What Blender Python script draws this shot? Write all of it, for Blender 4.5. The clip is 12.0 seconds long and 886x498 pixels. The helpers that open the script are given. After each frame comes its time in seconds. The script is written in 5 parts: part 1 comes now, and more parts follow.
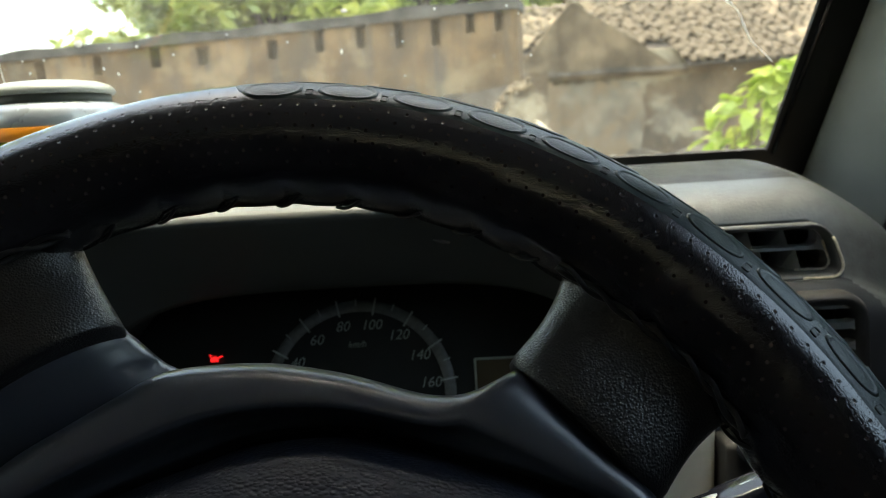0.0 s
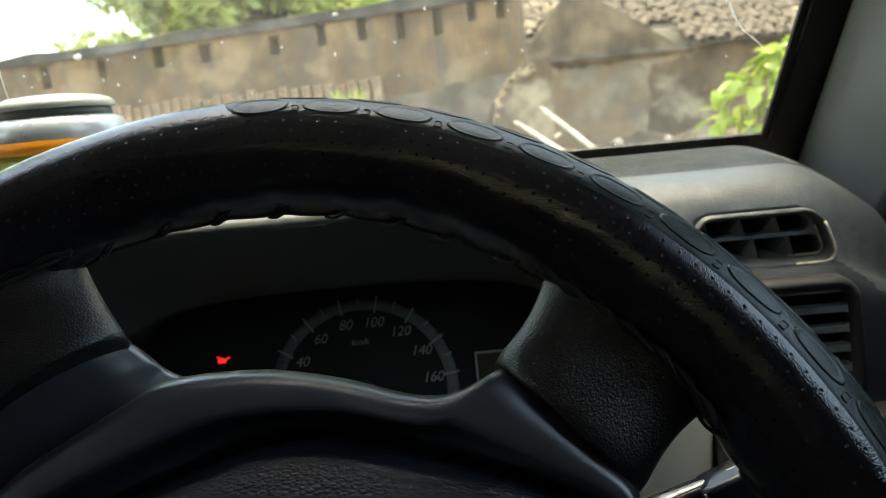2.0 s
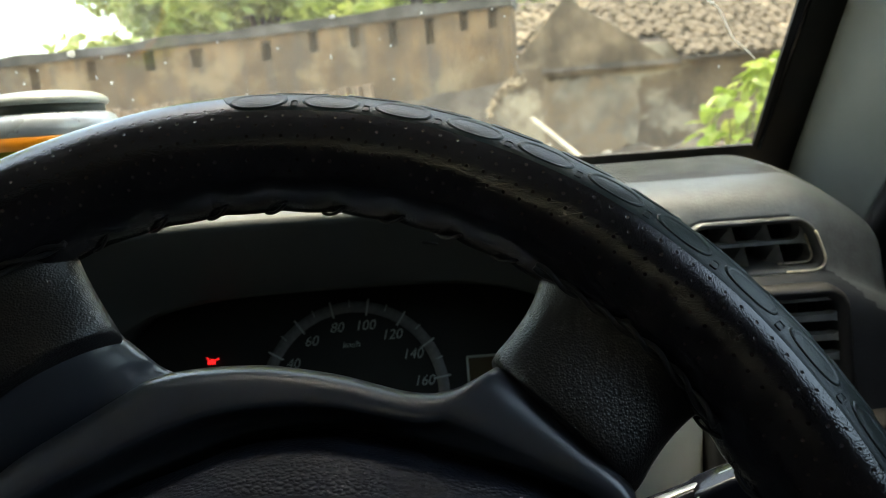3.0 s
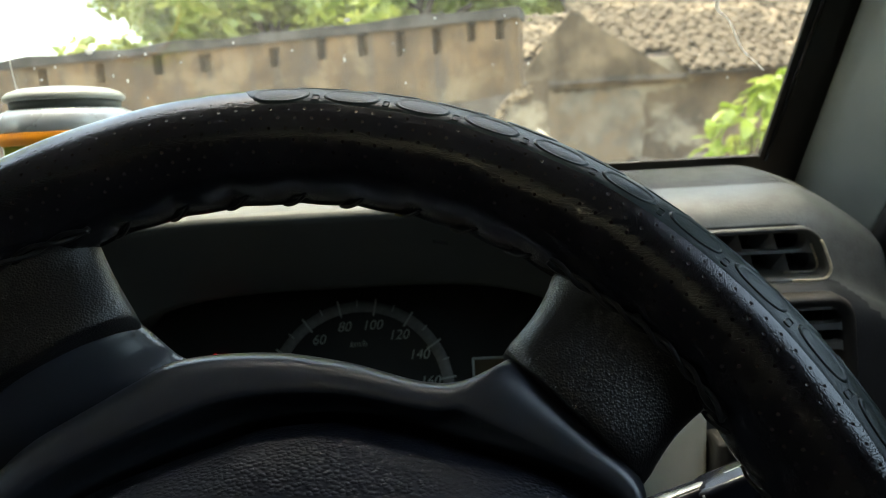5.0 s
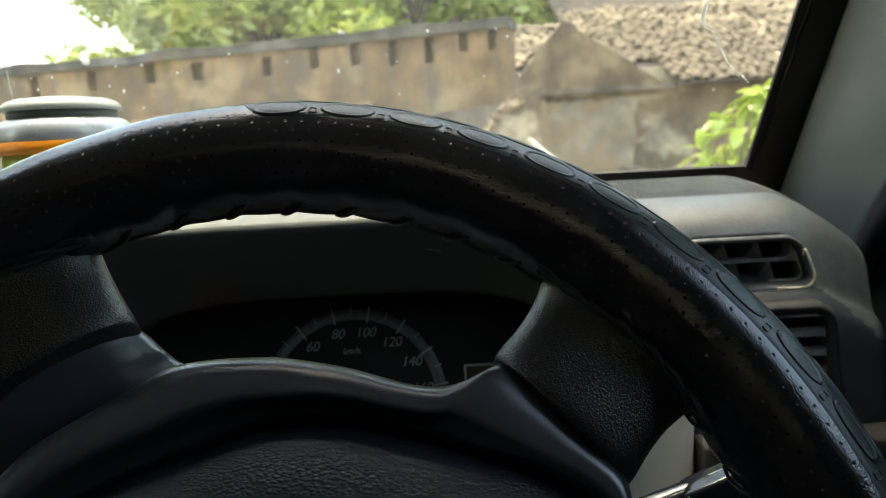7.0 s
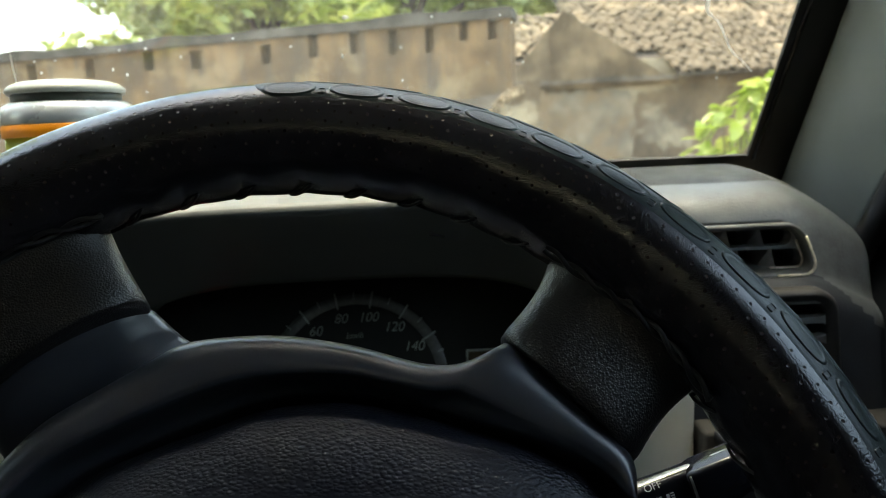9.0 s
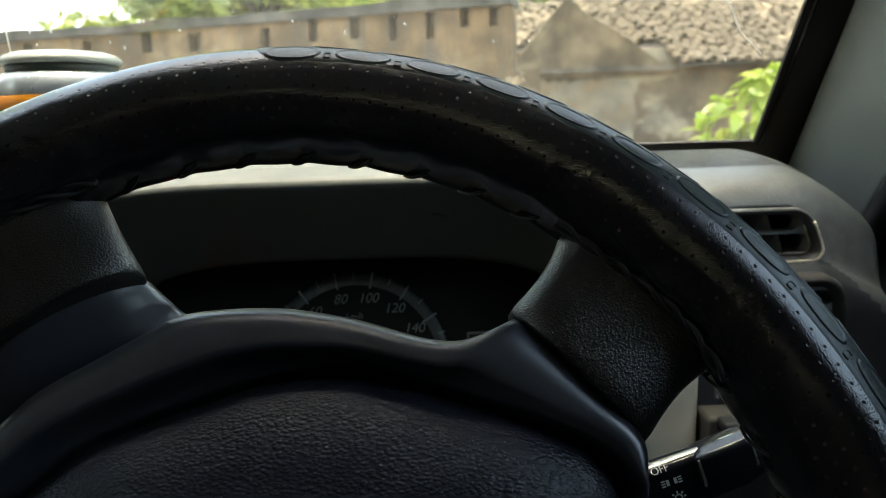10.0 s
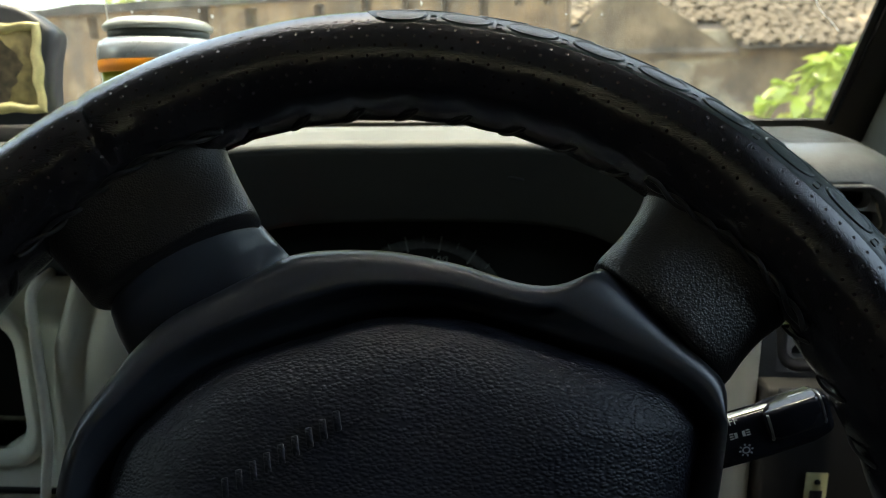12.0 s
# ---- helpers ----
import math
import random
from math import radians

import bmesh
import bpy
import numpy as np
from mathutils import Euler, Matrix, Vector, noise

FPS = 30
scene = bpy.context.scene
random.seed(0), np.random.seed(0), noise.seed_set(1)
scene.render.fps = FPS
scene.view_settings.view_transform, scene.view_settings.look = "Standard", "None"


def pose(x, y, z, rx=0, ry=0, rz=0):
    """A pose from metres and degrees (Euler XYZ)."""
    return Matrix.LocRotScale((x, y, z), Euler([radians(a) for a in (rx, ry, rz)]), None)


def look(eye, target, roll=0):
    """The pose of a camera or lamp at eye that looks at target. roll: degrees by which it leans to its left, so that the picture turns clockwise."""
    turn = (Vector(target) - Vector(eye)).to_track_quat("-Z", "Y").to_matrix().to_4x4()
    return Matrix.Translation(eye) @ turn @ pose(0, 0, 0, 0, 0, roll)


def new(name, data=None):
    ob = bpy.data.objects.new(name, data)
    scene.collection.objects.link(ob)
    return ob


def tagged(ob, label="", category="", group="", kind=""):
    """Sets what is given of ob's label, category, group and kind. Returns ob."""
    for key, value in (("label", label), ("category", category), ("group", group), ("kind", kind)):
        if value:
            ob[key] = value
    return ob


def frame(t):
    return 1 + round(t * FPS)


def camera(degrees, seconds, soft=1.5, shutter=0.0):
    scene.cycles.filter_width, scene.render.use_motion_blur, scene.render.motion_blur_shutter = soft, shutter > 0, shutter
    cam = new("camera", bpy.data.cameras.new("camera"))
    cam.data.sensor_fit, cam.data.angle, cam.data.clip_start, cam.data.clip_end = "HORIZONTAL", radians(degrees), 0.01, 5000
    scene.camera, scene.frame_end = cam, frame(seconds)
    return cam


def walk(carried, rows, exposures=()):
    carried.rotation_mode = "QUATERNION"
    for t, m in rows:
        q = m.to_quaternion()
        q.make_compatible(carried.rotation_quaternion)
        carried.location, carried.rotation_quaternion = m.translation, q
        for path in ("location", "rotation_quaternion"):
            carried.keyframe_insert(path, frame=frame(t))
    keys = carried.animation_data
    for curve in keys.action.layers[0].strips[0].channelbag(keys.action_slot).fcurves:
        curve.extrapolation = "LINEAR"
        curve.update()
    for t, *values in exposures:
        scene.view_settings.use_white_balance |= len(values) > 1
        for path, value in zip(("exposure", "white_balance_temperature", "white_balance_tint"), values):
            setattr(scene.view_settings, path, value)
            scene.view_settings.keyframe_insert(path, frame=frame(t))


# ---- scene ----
# The car stands still: x to its right, y ahead, z up; the steering wheel's centre is at (0, 0, 1.30).
cam = camera(67.3, 12.0, soft=0.9)
# seconds, place, tilt from straight down, lean to the right, turn to the left
ROWS = [
    (0.0, 0.0622, -0.1363, 1.4584, 79.5, 3.4, 0.72),
    (0.5, 0.0652, -0.1385, 1.4611, 79.9, 4.04, 0.49),
    (1.0, 0.0596, -0.1457, 1.4563, 79.45, 3.18, 1.02),
    (1.5, 0.0666, -0.1518, 1.4635, 80.42, 4.5, 0.8),
    (2.0, 0.0709, -0.1436, 1.4645, 78.65, 5.51, 1.63),
    (2.5, 0.0678, -0.1412, 1.4612, 78.86, 4.49, 0.65),
    (2.7, 0.0676, -0.1423, 1.4612, 79.04, 4.47, 0.61),
    (4.5, 0.0657, -0.147, 1.4595, 80.15, 3.71, 0.5),
    (5.0, 0.0631, -0.1494, 1.457, 80.15, 3.23, 0.74),
    (5.5, 0.0668, -0.1524, 1.4615, 79.95, 4.14, 1.41),
    (6.0, 0.0706, -0.1455, 1.4622, 79.33, 4.46, 0.38),
    (6.5, 0.0691, -0.1528, 1.4628, 80.63, 4.15, -0.33),
    (7.0, 0.063, -0.1568, 1.458, 80.86, 3.07, 0.01),
    (9.0, 0.0595, -0.1594, 1.4551, 80.04, 2.69, -0.09),
    (9.5, 0.0592, -0.1529, 1.4516, 79.16, 2.41, -0.38),
    (10.0, 0.056, -0.1528, 1.4488, 79.01, 1.83, -0.28),
    (10.5, 0.0578, -0.1514, 1.4495, 79.4, 1.84, -0.97),
    (11.0, 0.0565, -0.1533, 1.4489, 79.0, 1.99, 0.17),
    (11.5, 0.0518, -0.1585, 1.4484, 77.94, 2.49, 1.85),
    (12.0, 0.0385, -0.1724, 1.4422, 77.4, 0.68, 3.61),
]
walk(cam, [(t, pose(x, y, z, 0, 0, yaw) @ pose(0, 0, 0, tilt) @ pose(0, 0, 0, 0, 0, -lean)) for t, x, y, z, tilt, lean, yaw in ROWS],
     exposures=((0.0, 2.56, 8200, -1), (12.0, 2.56, 8200, -1)))
cam.data.dof.use_dof = True
cam.data.dof.focus_distance = 0.23
cam.data.dof.aperture_fstop = 17.5

# ---- light ----
world = bpy.data.worlds.new("world")
scene.world = world
world.use_nodes = True
wt = world.node_tree
sky = wt.nodes.new("ShaderNodeTexSky")
sky.sky_type, sky.sun_disc = "NISHITA", False
sky.sun_elevation, sky.sun_rotation = radians(84), radians(-18)
sky.dust_density, sky.air_density = 2.0, 1.2
wt.links.new(sky.outputs[0], wt.nodes["Background"].inputs[0])
wt.nodes["Background"].inputs[1].default_value = 0.15
sun = new("sun", bpy.data.lights.new("sun", "SUN"))
sun.data.energy, sun.data.angle, sun.data.color = 0.5, radians(16), (1.0, 0.95, 0.86)
SUN_EL, SUN_AZ = radians(84), radians(-18)
sun_dir = Vector((math.sin(SUN_AZ) * math.cos(SUN_EL), math.cos(SUN_AZ) * math.cos(SUN_EL), math.sin(SUN_EL)))
sun.matrix_world = look(sun_dir * 50, (0, 0, 0))

# ---- materials ----
def surf(name, color, rough=0.5, metal=0.0, vary=0.15, scale=20.0, grain=0.0, grain_scale=200.0, dark=None, spec=0.5, stain_scale=3.0, stain=0.0):
    """A node material: base colour with two scales of variation, and fine relief."""
    m = bpy.data.materials.new(name)
    m.use_nodes = True
    nt = m.node_tree
    b = nt.nodes["Principled BSDF"]
    co = nt.nodes.new("ShaderNodeTexCoord")
    n1 = nt.nodes.new("ShaderNodeTexNoise")
    n1.inputs["Scale"].default_value, n1.inputs["Detail"].default_value = scale, 6
    nt.links.new(co.outputs["Object"], n1.inputs["Vector"])
    ramp = nt.nodes.new("ShaderNodeValToRGB")
    c = Vector(color)
    lo = Vector(dark) if dark else c * (1 - vary * 1.6)
    ramp.color_ramp.elements[0].position, ramp.color_ramp.elements[1].position = 0.32, 0.68
    ramp.color_ramp.elements[0].color = (*lo, 1)
    ramp.color_ramp.elements[1].color = (*(c * (1 + vary * 0.6)), 1)
    nt.links.new(n1.outputs["Fac"], ramp.inputs[0])
    out = ramp.outputs[0]
    if stain:
        n3 = nt.nodes.new("ShaderNodeTexNoise")
        n3.inputs["Scale"].default_value, n3.inputs["Detail"].default_value = stain_scale, 8
        nt.links.new(co.outputs["Object"], n3.inputs["Vector"])
        r3 = nt.nodes.new("ShaderNodeMapRange")
        r3.inputs[1].default_value, r3.inputs[2].default_value, r3.inputs[3].default_value, r3.inputs[4].default_value = 0.42, 0.62, 1 - stain, 1.0
        nt.links.new(n3.outputs["Fac"], r3.inputs[0])
        mx = nt.nodes.new("ShaderNodeVectorMath")
        mx.operation = "SCALE"
        nt.links.new(out, mx.inputs[0])
        nt.links.new(r3.outputs[0], mx.inputs["Scale"])
        out = mx.outputs[0]
    nt.links.new(out, b.inputs["Base Color"])
    b.inputs["Metallic"].default_value = metal
    b.inputs["Specular IOR Level"].default_value = spec
    rr = nt.nodes.new("ShaderNodeMapRange")
    rr.inputs[3].default_value, rr.inputs[4].default_value = max(0.02, rough - 0.08), min(1, rough + 0.1)
    nt.links.new(n1.outputs["Fac"], rr.inputs[0])
    nt.links.new(rr.outputs[0], b.inputs["Roughness"])
    if grain:
        n2 = nt.nodes.new("ShaderNodeTexNoise")
        n2.inputs["Scale"].default_value, n2.inputs["Detail"].default_value = grain_scale, 5
        nt.links.new(co.outputs["Object"], n2.inputs["Vector"])
        bp = nt.nodes.new("ShaderNodeBump")
        bp.inputs["Strength"].default_value, bp.inputs["Distance"].default_value = 1.0, grain
        nt.links.new(n2.outputs["Fac"], bp.inputs["Height"])
        nt.links.new(bp.outputs[0], b.inputs["Normal"])
    return m


def leather(name, color, rough, cell, depth, dots=False, stretch=(1, 1, 1), spec=0.5):
    """Grained leather or moulded grain; dots: rows of small punched holes on the UV map, which is in metres."""
    m = bpy.data.materials.new(name)
    m.use_nodes = True
    nt = m.node_tree
    b = nt.nodes["Principled BSDF"]
    L = nt.links.new
    co = nt.nodes.new("ShaderNodeTexCoord")
    vo = nt.nodes.new("ShaderNodeTexVoronoi")
    vo.feature = "F1"
    vo.inputs["Scale"].default_value = 1 / cell
    warp = nt.nodes.new("ShaderNodeTexNoise")
    warp.inputs["Scale"].default_value = 0.6 / cell
    L(co.outputs["Object"], warp.inputs["Vector"])
    mixv = nt.nodes.new("ShaderNodeVectorMath")
    mixv.operation = "MULTIPLY_ADD"
    mixv.inputs[1].default_value = (cell * 0.55,) * 3
    L(warp.outputs["Color"], mixv.inputs[0])
    squash = nt.nodes.new("ShaderNodeVectorMath")
    squash.operation = "MULTIPLY"
    squash.inputs[1].default_value = stretch
    L(co.outputs["Object"], squash.inputs[0])
    L(squash.outputs[0], mixv.inputs[2])
    L(mixv.outputs[0], vo.inputs["Vector"])
    mr = nt.nodes.new("ShaderNodeMapRange")
    mr.interpolation_type = "SMOOTHSTEP"
    mr.inputs[1].default_value, mr.inputs[2].default_value, mr.inputs[3].default_value, mr.inputs[4].default_value = 0.1, 0.8, 1.0, 0.0
    L(vo.outputs["Distance"], mr.inputs[0])
    big = nt.nodes.new("ShaderNodeTexNoise")
    big.inputs["Scale"].default_value, big.inputs["Detail"].default_value = 28, 4
    L(co.outputs["Object"], big.inputs["Vector"])
    ramp = nt.nodes.new("ShaderNodeValToRGB")
    c = Vector(color)
    ramp.color_ramp.elements[0].position, ramp.color_ramp.elements[1].position = 0.3, 0.7
    ramp.color_ramp.elements[0].color, ramp.color_ramp.elements[1].color = (*(c * 0.75), 1), (*(c * 1.2), 1)
    L(big.outputs["Fac"], ramp.inputs[0])
    rr = nt.nodes.new("ShaderNodeMapRange")
    rr.inputs[3].default_value, rr.inputs[4].default_value = rough - 0.07, rough + 0.1
    L(big.outputs["Fac"], rr.inputs[0])
    L(rr.outputs[0], b.inputs["Roughness"])
    bp = nt.nodes.new("ShaderNodeBump")
    bp.inputs["Strength"].default_value, bp.inputs["Distance"].default_value = 1.0, depth
    L(mr.outputs[0], bp.inputs["Height"])
    out = ramp.outputs[0]
    normal = bp.outputs[0]
    if dots:
        uv = nt.nodes.new("ShaderNodeUVMap")
        sep = nt.nodes.new("ShaderNodeSeparateXYZ")
        L(uv.outputs[0], sep.inputs[0])

        def math_node(op, a, bb=None):
            n = nt.nodes.new("ShaderNodeMath")
            n.operation = op
            for i, x in enumerate((a, bb)):
                if x is None:
                    continue
                if isinstance(x, (int, float)):
                    n.inputs[i].default_value = x
                else:
                    L(x, n.inputs[i])
            return n.outputs[0]
        pu, pv = 0.0057, 0.0038
        v = math_node("DIVIDE", sep.outputs["Y"], pv)
        row = math_node("FLOOR", v)
        half = math_node("MULTIPLY", math_node("MODULO", row, 2.0), 0.5)
        u = math_node("ADD", math_node("DIVIDE", sep.outputs["X"], pu), half)
        du = math_node("MULTIPLY", math_node("SUBTRACT", math_node("FRACT", u), 0.5), pu)
        dv = math_node("MULTIPLY", math_node("SUBTRACT", math_node("FRACT", v), 0.5), pv)
        d = math_node("SQRT", math_node("ADD", math_node("MULTIPLY", du, du), math_node("MULTIPLY", dv, dv)))
        hole = nt.nodes.new("ShaderNodeMapRange")
        hole.inputs[1].default_value, hole.inputs[2].default_value = 0.00025, 0.0007
        L(d, hole.inputs[0])
        # the holes are punched on the driver's half of the section only
        zone = nt.nodes.new("ShaderNodeMapRange")
        zone.inputs[1].default_value, zone.inputs[2].default_value = 0.0476, 0.048
        L(sep.outputs["Y"], zone.inputs[0])
        height = math_node("MAXIMUM", hole.outputs[0], zone.outputs[0])
        b2 = nt.nodes.new("ShaderNodeBump")
        b2.inputs["Strength"].default_value, b2.inputs["Distance"].default_value = 1.0, 0.00009
        L(height, b2.inputs["Height"])
        L(bp.outputs[0], b2.inputs["Normal"])
        normal = b2.outputs[0]
        # the brown backing shows in the holes
        mx = nt.nodes.new("ShaderNodeMix")
        mx.data_type = "RGBA"
        for sock in (i for i in mx.inputs if i.type == "RGBA" and i.name == "A"):
            sock.default_value = (0.032, 0.023, 0.021, 1)
        for sock in (i for i in mx.inputs if i.type == "RGBA" and i.name == "B"):
            L(out, sock)
        L(height, mx.inputs[0])
        out = [o for o in mx.outputs if o.type == "RGBA"][0]
        sp = nt.nodes.new("ShaderNodeMapRange")
        sp.inputs[3].default_value, sp.inputs[4].default_value = 0.02, spec
        L(height, sp.inputs[0])
        L(sp.outputs[0], b.inputs["Specular IOR Level"])
    else:
        b.inputs["Specular IOR Level"].default_value = spec
    L(out, b.inputs["Base Color"])
    L(normal, b.inputs["Normal"])
    return m


def glass(name, color=(1, 1, 1), rough=0.0):
    m = bpy.data.materials.new(name)
    m.use_nodes = True
    b = m.node_tree.nodes["Principled BSDF"]
    b.inputs["Base Color"].default_value = (*color, 1)
    b.inputs["Transmission Weight"].default_value, b.inputs["Roughness"].default_value = 1.0, rough
    b.inputs["IOR"].default_value = 1.45
    return m


def glow(name, color, strength):
    m = bpy.data.materials.new(name)
    m.use_nodes = True
    b = m.node_tree.nodes["Principled BSDF"]
    b.inputs["Base Color"].default_value = (*color, 1)
    b.inputs["Emission Color"].default_value, b.inputs["Emission Strength"].default_value = (*color, 1), strength
    return m


def leaf_mat(name, a, bcol):
    """Leaves: two greens mixed leaf by leaf, with light shining through."""
    m = bpy.data.materials.new(name)
    m.use_nodes = True
    nt = m.node_tree
    nt.nodes.remove(nt.nodes["Principled BSDF"])
    geo = nt.nodes.new("ShaderNodeNewGeometry")
    inf = nt.nodes.new("ShaderNodeObjectInfo")
    add = nt.nodes.new("ShaderNodeMath")
    add.operation = "ADD"
    fr = nt.nodes.new("ShaderNodeMath")
    fr.operation = "FRACT"
    nt.links.new(geo.outputs["Random Per Island"], add.inputs[0])
    nt.links.new(inf.outputs["Random"], add.inputs[1])
    nt.links.new(add.outputs[0], fr.inputs[0])
    ramp = nt.nodes.new("ShaderNodeValToRGB")
    ramp.color_ramp.elements[0].color, ramp.color_ramp.elements[1].color = (*a, 1), (*bcol, 1)
    nt.links.new(fr.outputs[0], ramp.inputs[0])
    d, t, g, m1, m2 = (nt.nodes.new("ShaderNode" + k) for k in ("BsdfDiffuse", "BsdfTranslucent", "BsdfGlossy", "MixShader", "MixShader"))
    for n in (d, t):
        nt.links.new(ramp.outputs[0], n.inputs[0])
    g.inputs["Roughness"].default_value = 0.35
    m1.inputs[0].default_value, m2.inputs[0].default_value = 0.5, 0.06
    nt.links.new(d.outputs[0], m1.inputs[1]), nt.links.new(t.outputs[0], m1.inputs[2])
    nt.links.new(m1.outputs[0], m2.inputs[1]), nt.links.new(g.outputs[0], m2.inputs[2])
    nt.links.new(m2.outputs[0], nt.nodes["Material Output"].inputs[0])
    return m


COVER = leather("cover_leather", (0.0125, 0.0115, 0.0138), 0.12, 0.0006, 0.000036, dots=True, spec=0.9)
PAD_LEATHER = leather("pad_leather", (0.016, 0.028, 0.028), 0.34, 0.0006, 0.000045, spec=0.4)
GRIP = leather("moulded_grain", (0.018, 0.0165, 0.017), 0.30, 0.00075, 0.00013, spec=0.85)
HORN = leather("horn_pad_grain", (0.012, 0.015, 0.026), 0.42, 0.0010, 0.00019, stretch=(0.6, 1.0, 1.0), spec=0.48)
THREAD = surf("black_thread", (0.018, 0.016, 0.017), 0.5, grain=0.0002, grain_scale=1500)
SATIN = surf("satin_black_plastic", (0.044, 0.048, 0.060), 0.30, spec=1.0, vary=0.04, scale=8, grain=0.000012, grain_scale=1500)
BLACK = surf("black_plastic", (0.028, 0.028, 0.030), 0.5, vary=0.2, grain=0.00005, grain_scale=900)
PIANO = surf("shiny_black", (0.006, 0.006, 0.007), 0.2, vary=0.1)
HOOD_SHADE = surf("shaded_grey_hood", (0.076, 0.084, 0.082), 0.5, vary=0.1, scale=14, grain=0.00012, grain_scale=700)
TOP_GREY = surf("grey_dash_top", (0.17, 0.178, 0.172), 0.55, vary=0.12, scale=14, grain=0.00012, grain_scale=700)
DASH_GREY = surf("grey_dash_plastic", (0.030, 0.036, 0.039), 0.48, vary=0.12, scale=14, grain=0.00018, grain_scale=700)
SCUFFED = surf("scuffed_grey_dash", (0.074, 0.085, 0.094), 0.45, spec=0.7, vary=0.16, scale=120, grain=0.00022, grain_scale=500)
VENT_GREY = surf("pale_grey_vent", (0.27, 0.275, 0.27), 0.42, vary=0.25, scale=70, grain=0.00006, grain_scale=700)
DASH_SHADE = surf("shaded_dash_face", (0.022, 0.027, 0.036), 0.5, spec=0.4, vary=0.15, scale=60, grain=0.00018, grain_scale=600)
BARE = surf("worn_bare_plastic", (0.62, 0.58, 0.46), 0.35, vary=0.25, scale=200, grain=0.0001, grain_scale=600)
DASH_DARK = surf("dark_dash_plastic", (0.026, 0.027, 0.030), 0.5, vary=0.15, scale=14, grain=0.00018, grain_scale=700)
WORN_GREY = surf("worn_grey_plastic", (0.10, 0.104, 0.104), 0.36, vary=0.3, scale=60, grain=0.0001, grain_scale=500)
LOWER_GREY = surf("pale_grey_plastic", (0.68, 0.68, 0.575), 0.55, vary=0.1, scale=9, grain=0.0001, grain_scale=600)
TRIM = surf("grey_trim", (0.165, 0.180, 0.162), 0.7, vary=0.1, scale=12, grain=0.00015, grain_scale=800)
FRIT = surf("black_ceramic_band", (0.010, 0.010, 0.010), 0.5, vary=0.1)
BACK_TRIM = surf("brown_back_trim", (0.085, 0.07, 0.07), 0.9, vary=0.2, grain=0.0004, grain_scale=300)
RUBBER = surf("black_rubber", (0.020, 0.020, 0.021), 0.75, vary=0.2)
LINING = surf("grey_headlining", (0.54, 0.60, 0.68), 0.95, vary=0.08, grain=0.0005, grain_scale=400)
DIAL = surf("black_dial_face", (0.032, 0.034, 0.032), 0.75, vary=0.1, spec=0.15)
PRINT = surf("pale_dial_print", (0.40, 0.45, 0.43), 0.6, vary=0.05)
RING = surf("grey_dial_ring", (0.17, 0.182, 0.178), 0.4, metal=0.2, vary=0.15, scale=300)


# ---- builders ----
def part(name, bm, material, parent=None, label="", smooth=True, m=None):
    """Links a bmesh (or mesh) as one mesh object, under a thing or a part."""
    if isinstance(bm, bmesh.types.BMesh):
        bmesh.ops.recalc_face_normals(bm, faces=bm.faces)
        me = bpy.data.meshes.new(name)
        bm.to_mesh(me)
        bm.free()
    else:
        me = bm
    if smooth:
        me.shade_smooth()
    if material and not me.materials:
        me.materials.append(material)
    ob = new(name, me)
    if parent:
        ob.parent = parent
    if m is not None:
        ob.matrix_basis = m
    if label:
        tagged(ob, label)
    return ob


def box(x0, y0, z0, x1, y1, z1, bevel=0.0, seg=2, bm=None):
    own = bmesh.new()
    bmesh.ops.create_cube(own, size=1)
    for v in own.verts:
        v.co = Vector(((x0 + x1) / 2 + v.co.x * (x1 - x0), (y0 + y1) / 2 + v.co.y * (y1 - y0), (z0 + z1) / 2 + v.co.z * (z1 - z0)))
    if bevel:
        bmesh.ops.bevel(own, geom=own.edges, offset=bevel, segments=seg, affect="EDGES", profile=0.6)
    return own if bm is None else merge(bm, own)


def merge(bm, other, m=None):
    me = bpy.data.meshes.new("tmp")
    other.to_mesh(me)
    other.free()
    if m is not None:
        me.transform(m)
    bm.from_mesh(me)
    bpy.data.meshes.remove(me)
    return bm


def loft(rings, closed=True, cap0=False, cap1=False):
    """A skin over rings of equally many points."""
    bm = bmesh.new()
    vs = [[bm.verts.new(p) for p in r] for r in rings]
    n = len(vs[0])
    for a, b in zip(vs, vs[1:]):
        for i in range(n if closed else n - 1):
            j = (i + 1) % n
            bm.faces.new((a[i], a[j], b[j], b[i]))
    if cap0:
        bm.faces.new(vs[0])
    if cap1:
        bm.faces.new(vs[-1])
    return bm


def spline(points, n, closed=False):
    """Catmull-Rom through points, n samples."""
    pts = [Vector(p) for p in points]
    k = len(pts)
    out = []
    spans = k if closed else k - 1
    for s in range(n):
        f = s / n * spans if closed else s / (n - 1) * spans
        i = min(int(f), spans - 1)
        t = f - i
        g = (lambda j: pts[j % k]) if closed else (lambda j: pts[max(0, min(k - 1, j))])
        a, b, c, d = g(i - 1), g(i), g(i + 1), g(i + 2)
        out.append(0.5 * ((2 * b) + (c - a) * t + (2 * a - 5 * b + 4 * c - d) * t * t + (3 * b - 3 * c + d - a) * t ** 3))
    return out


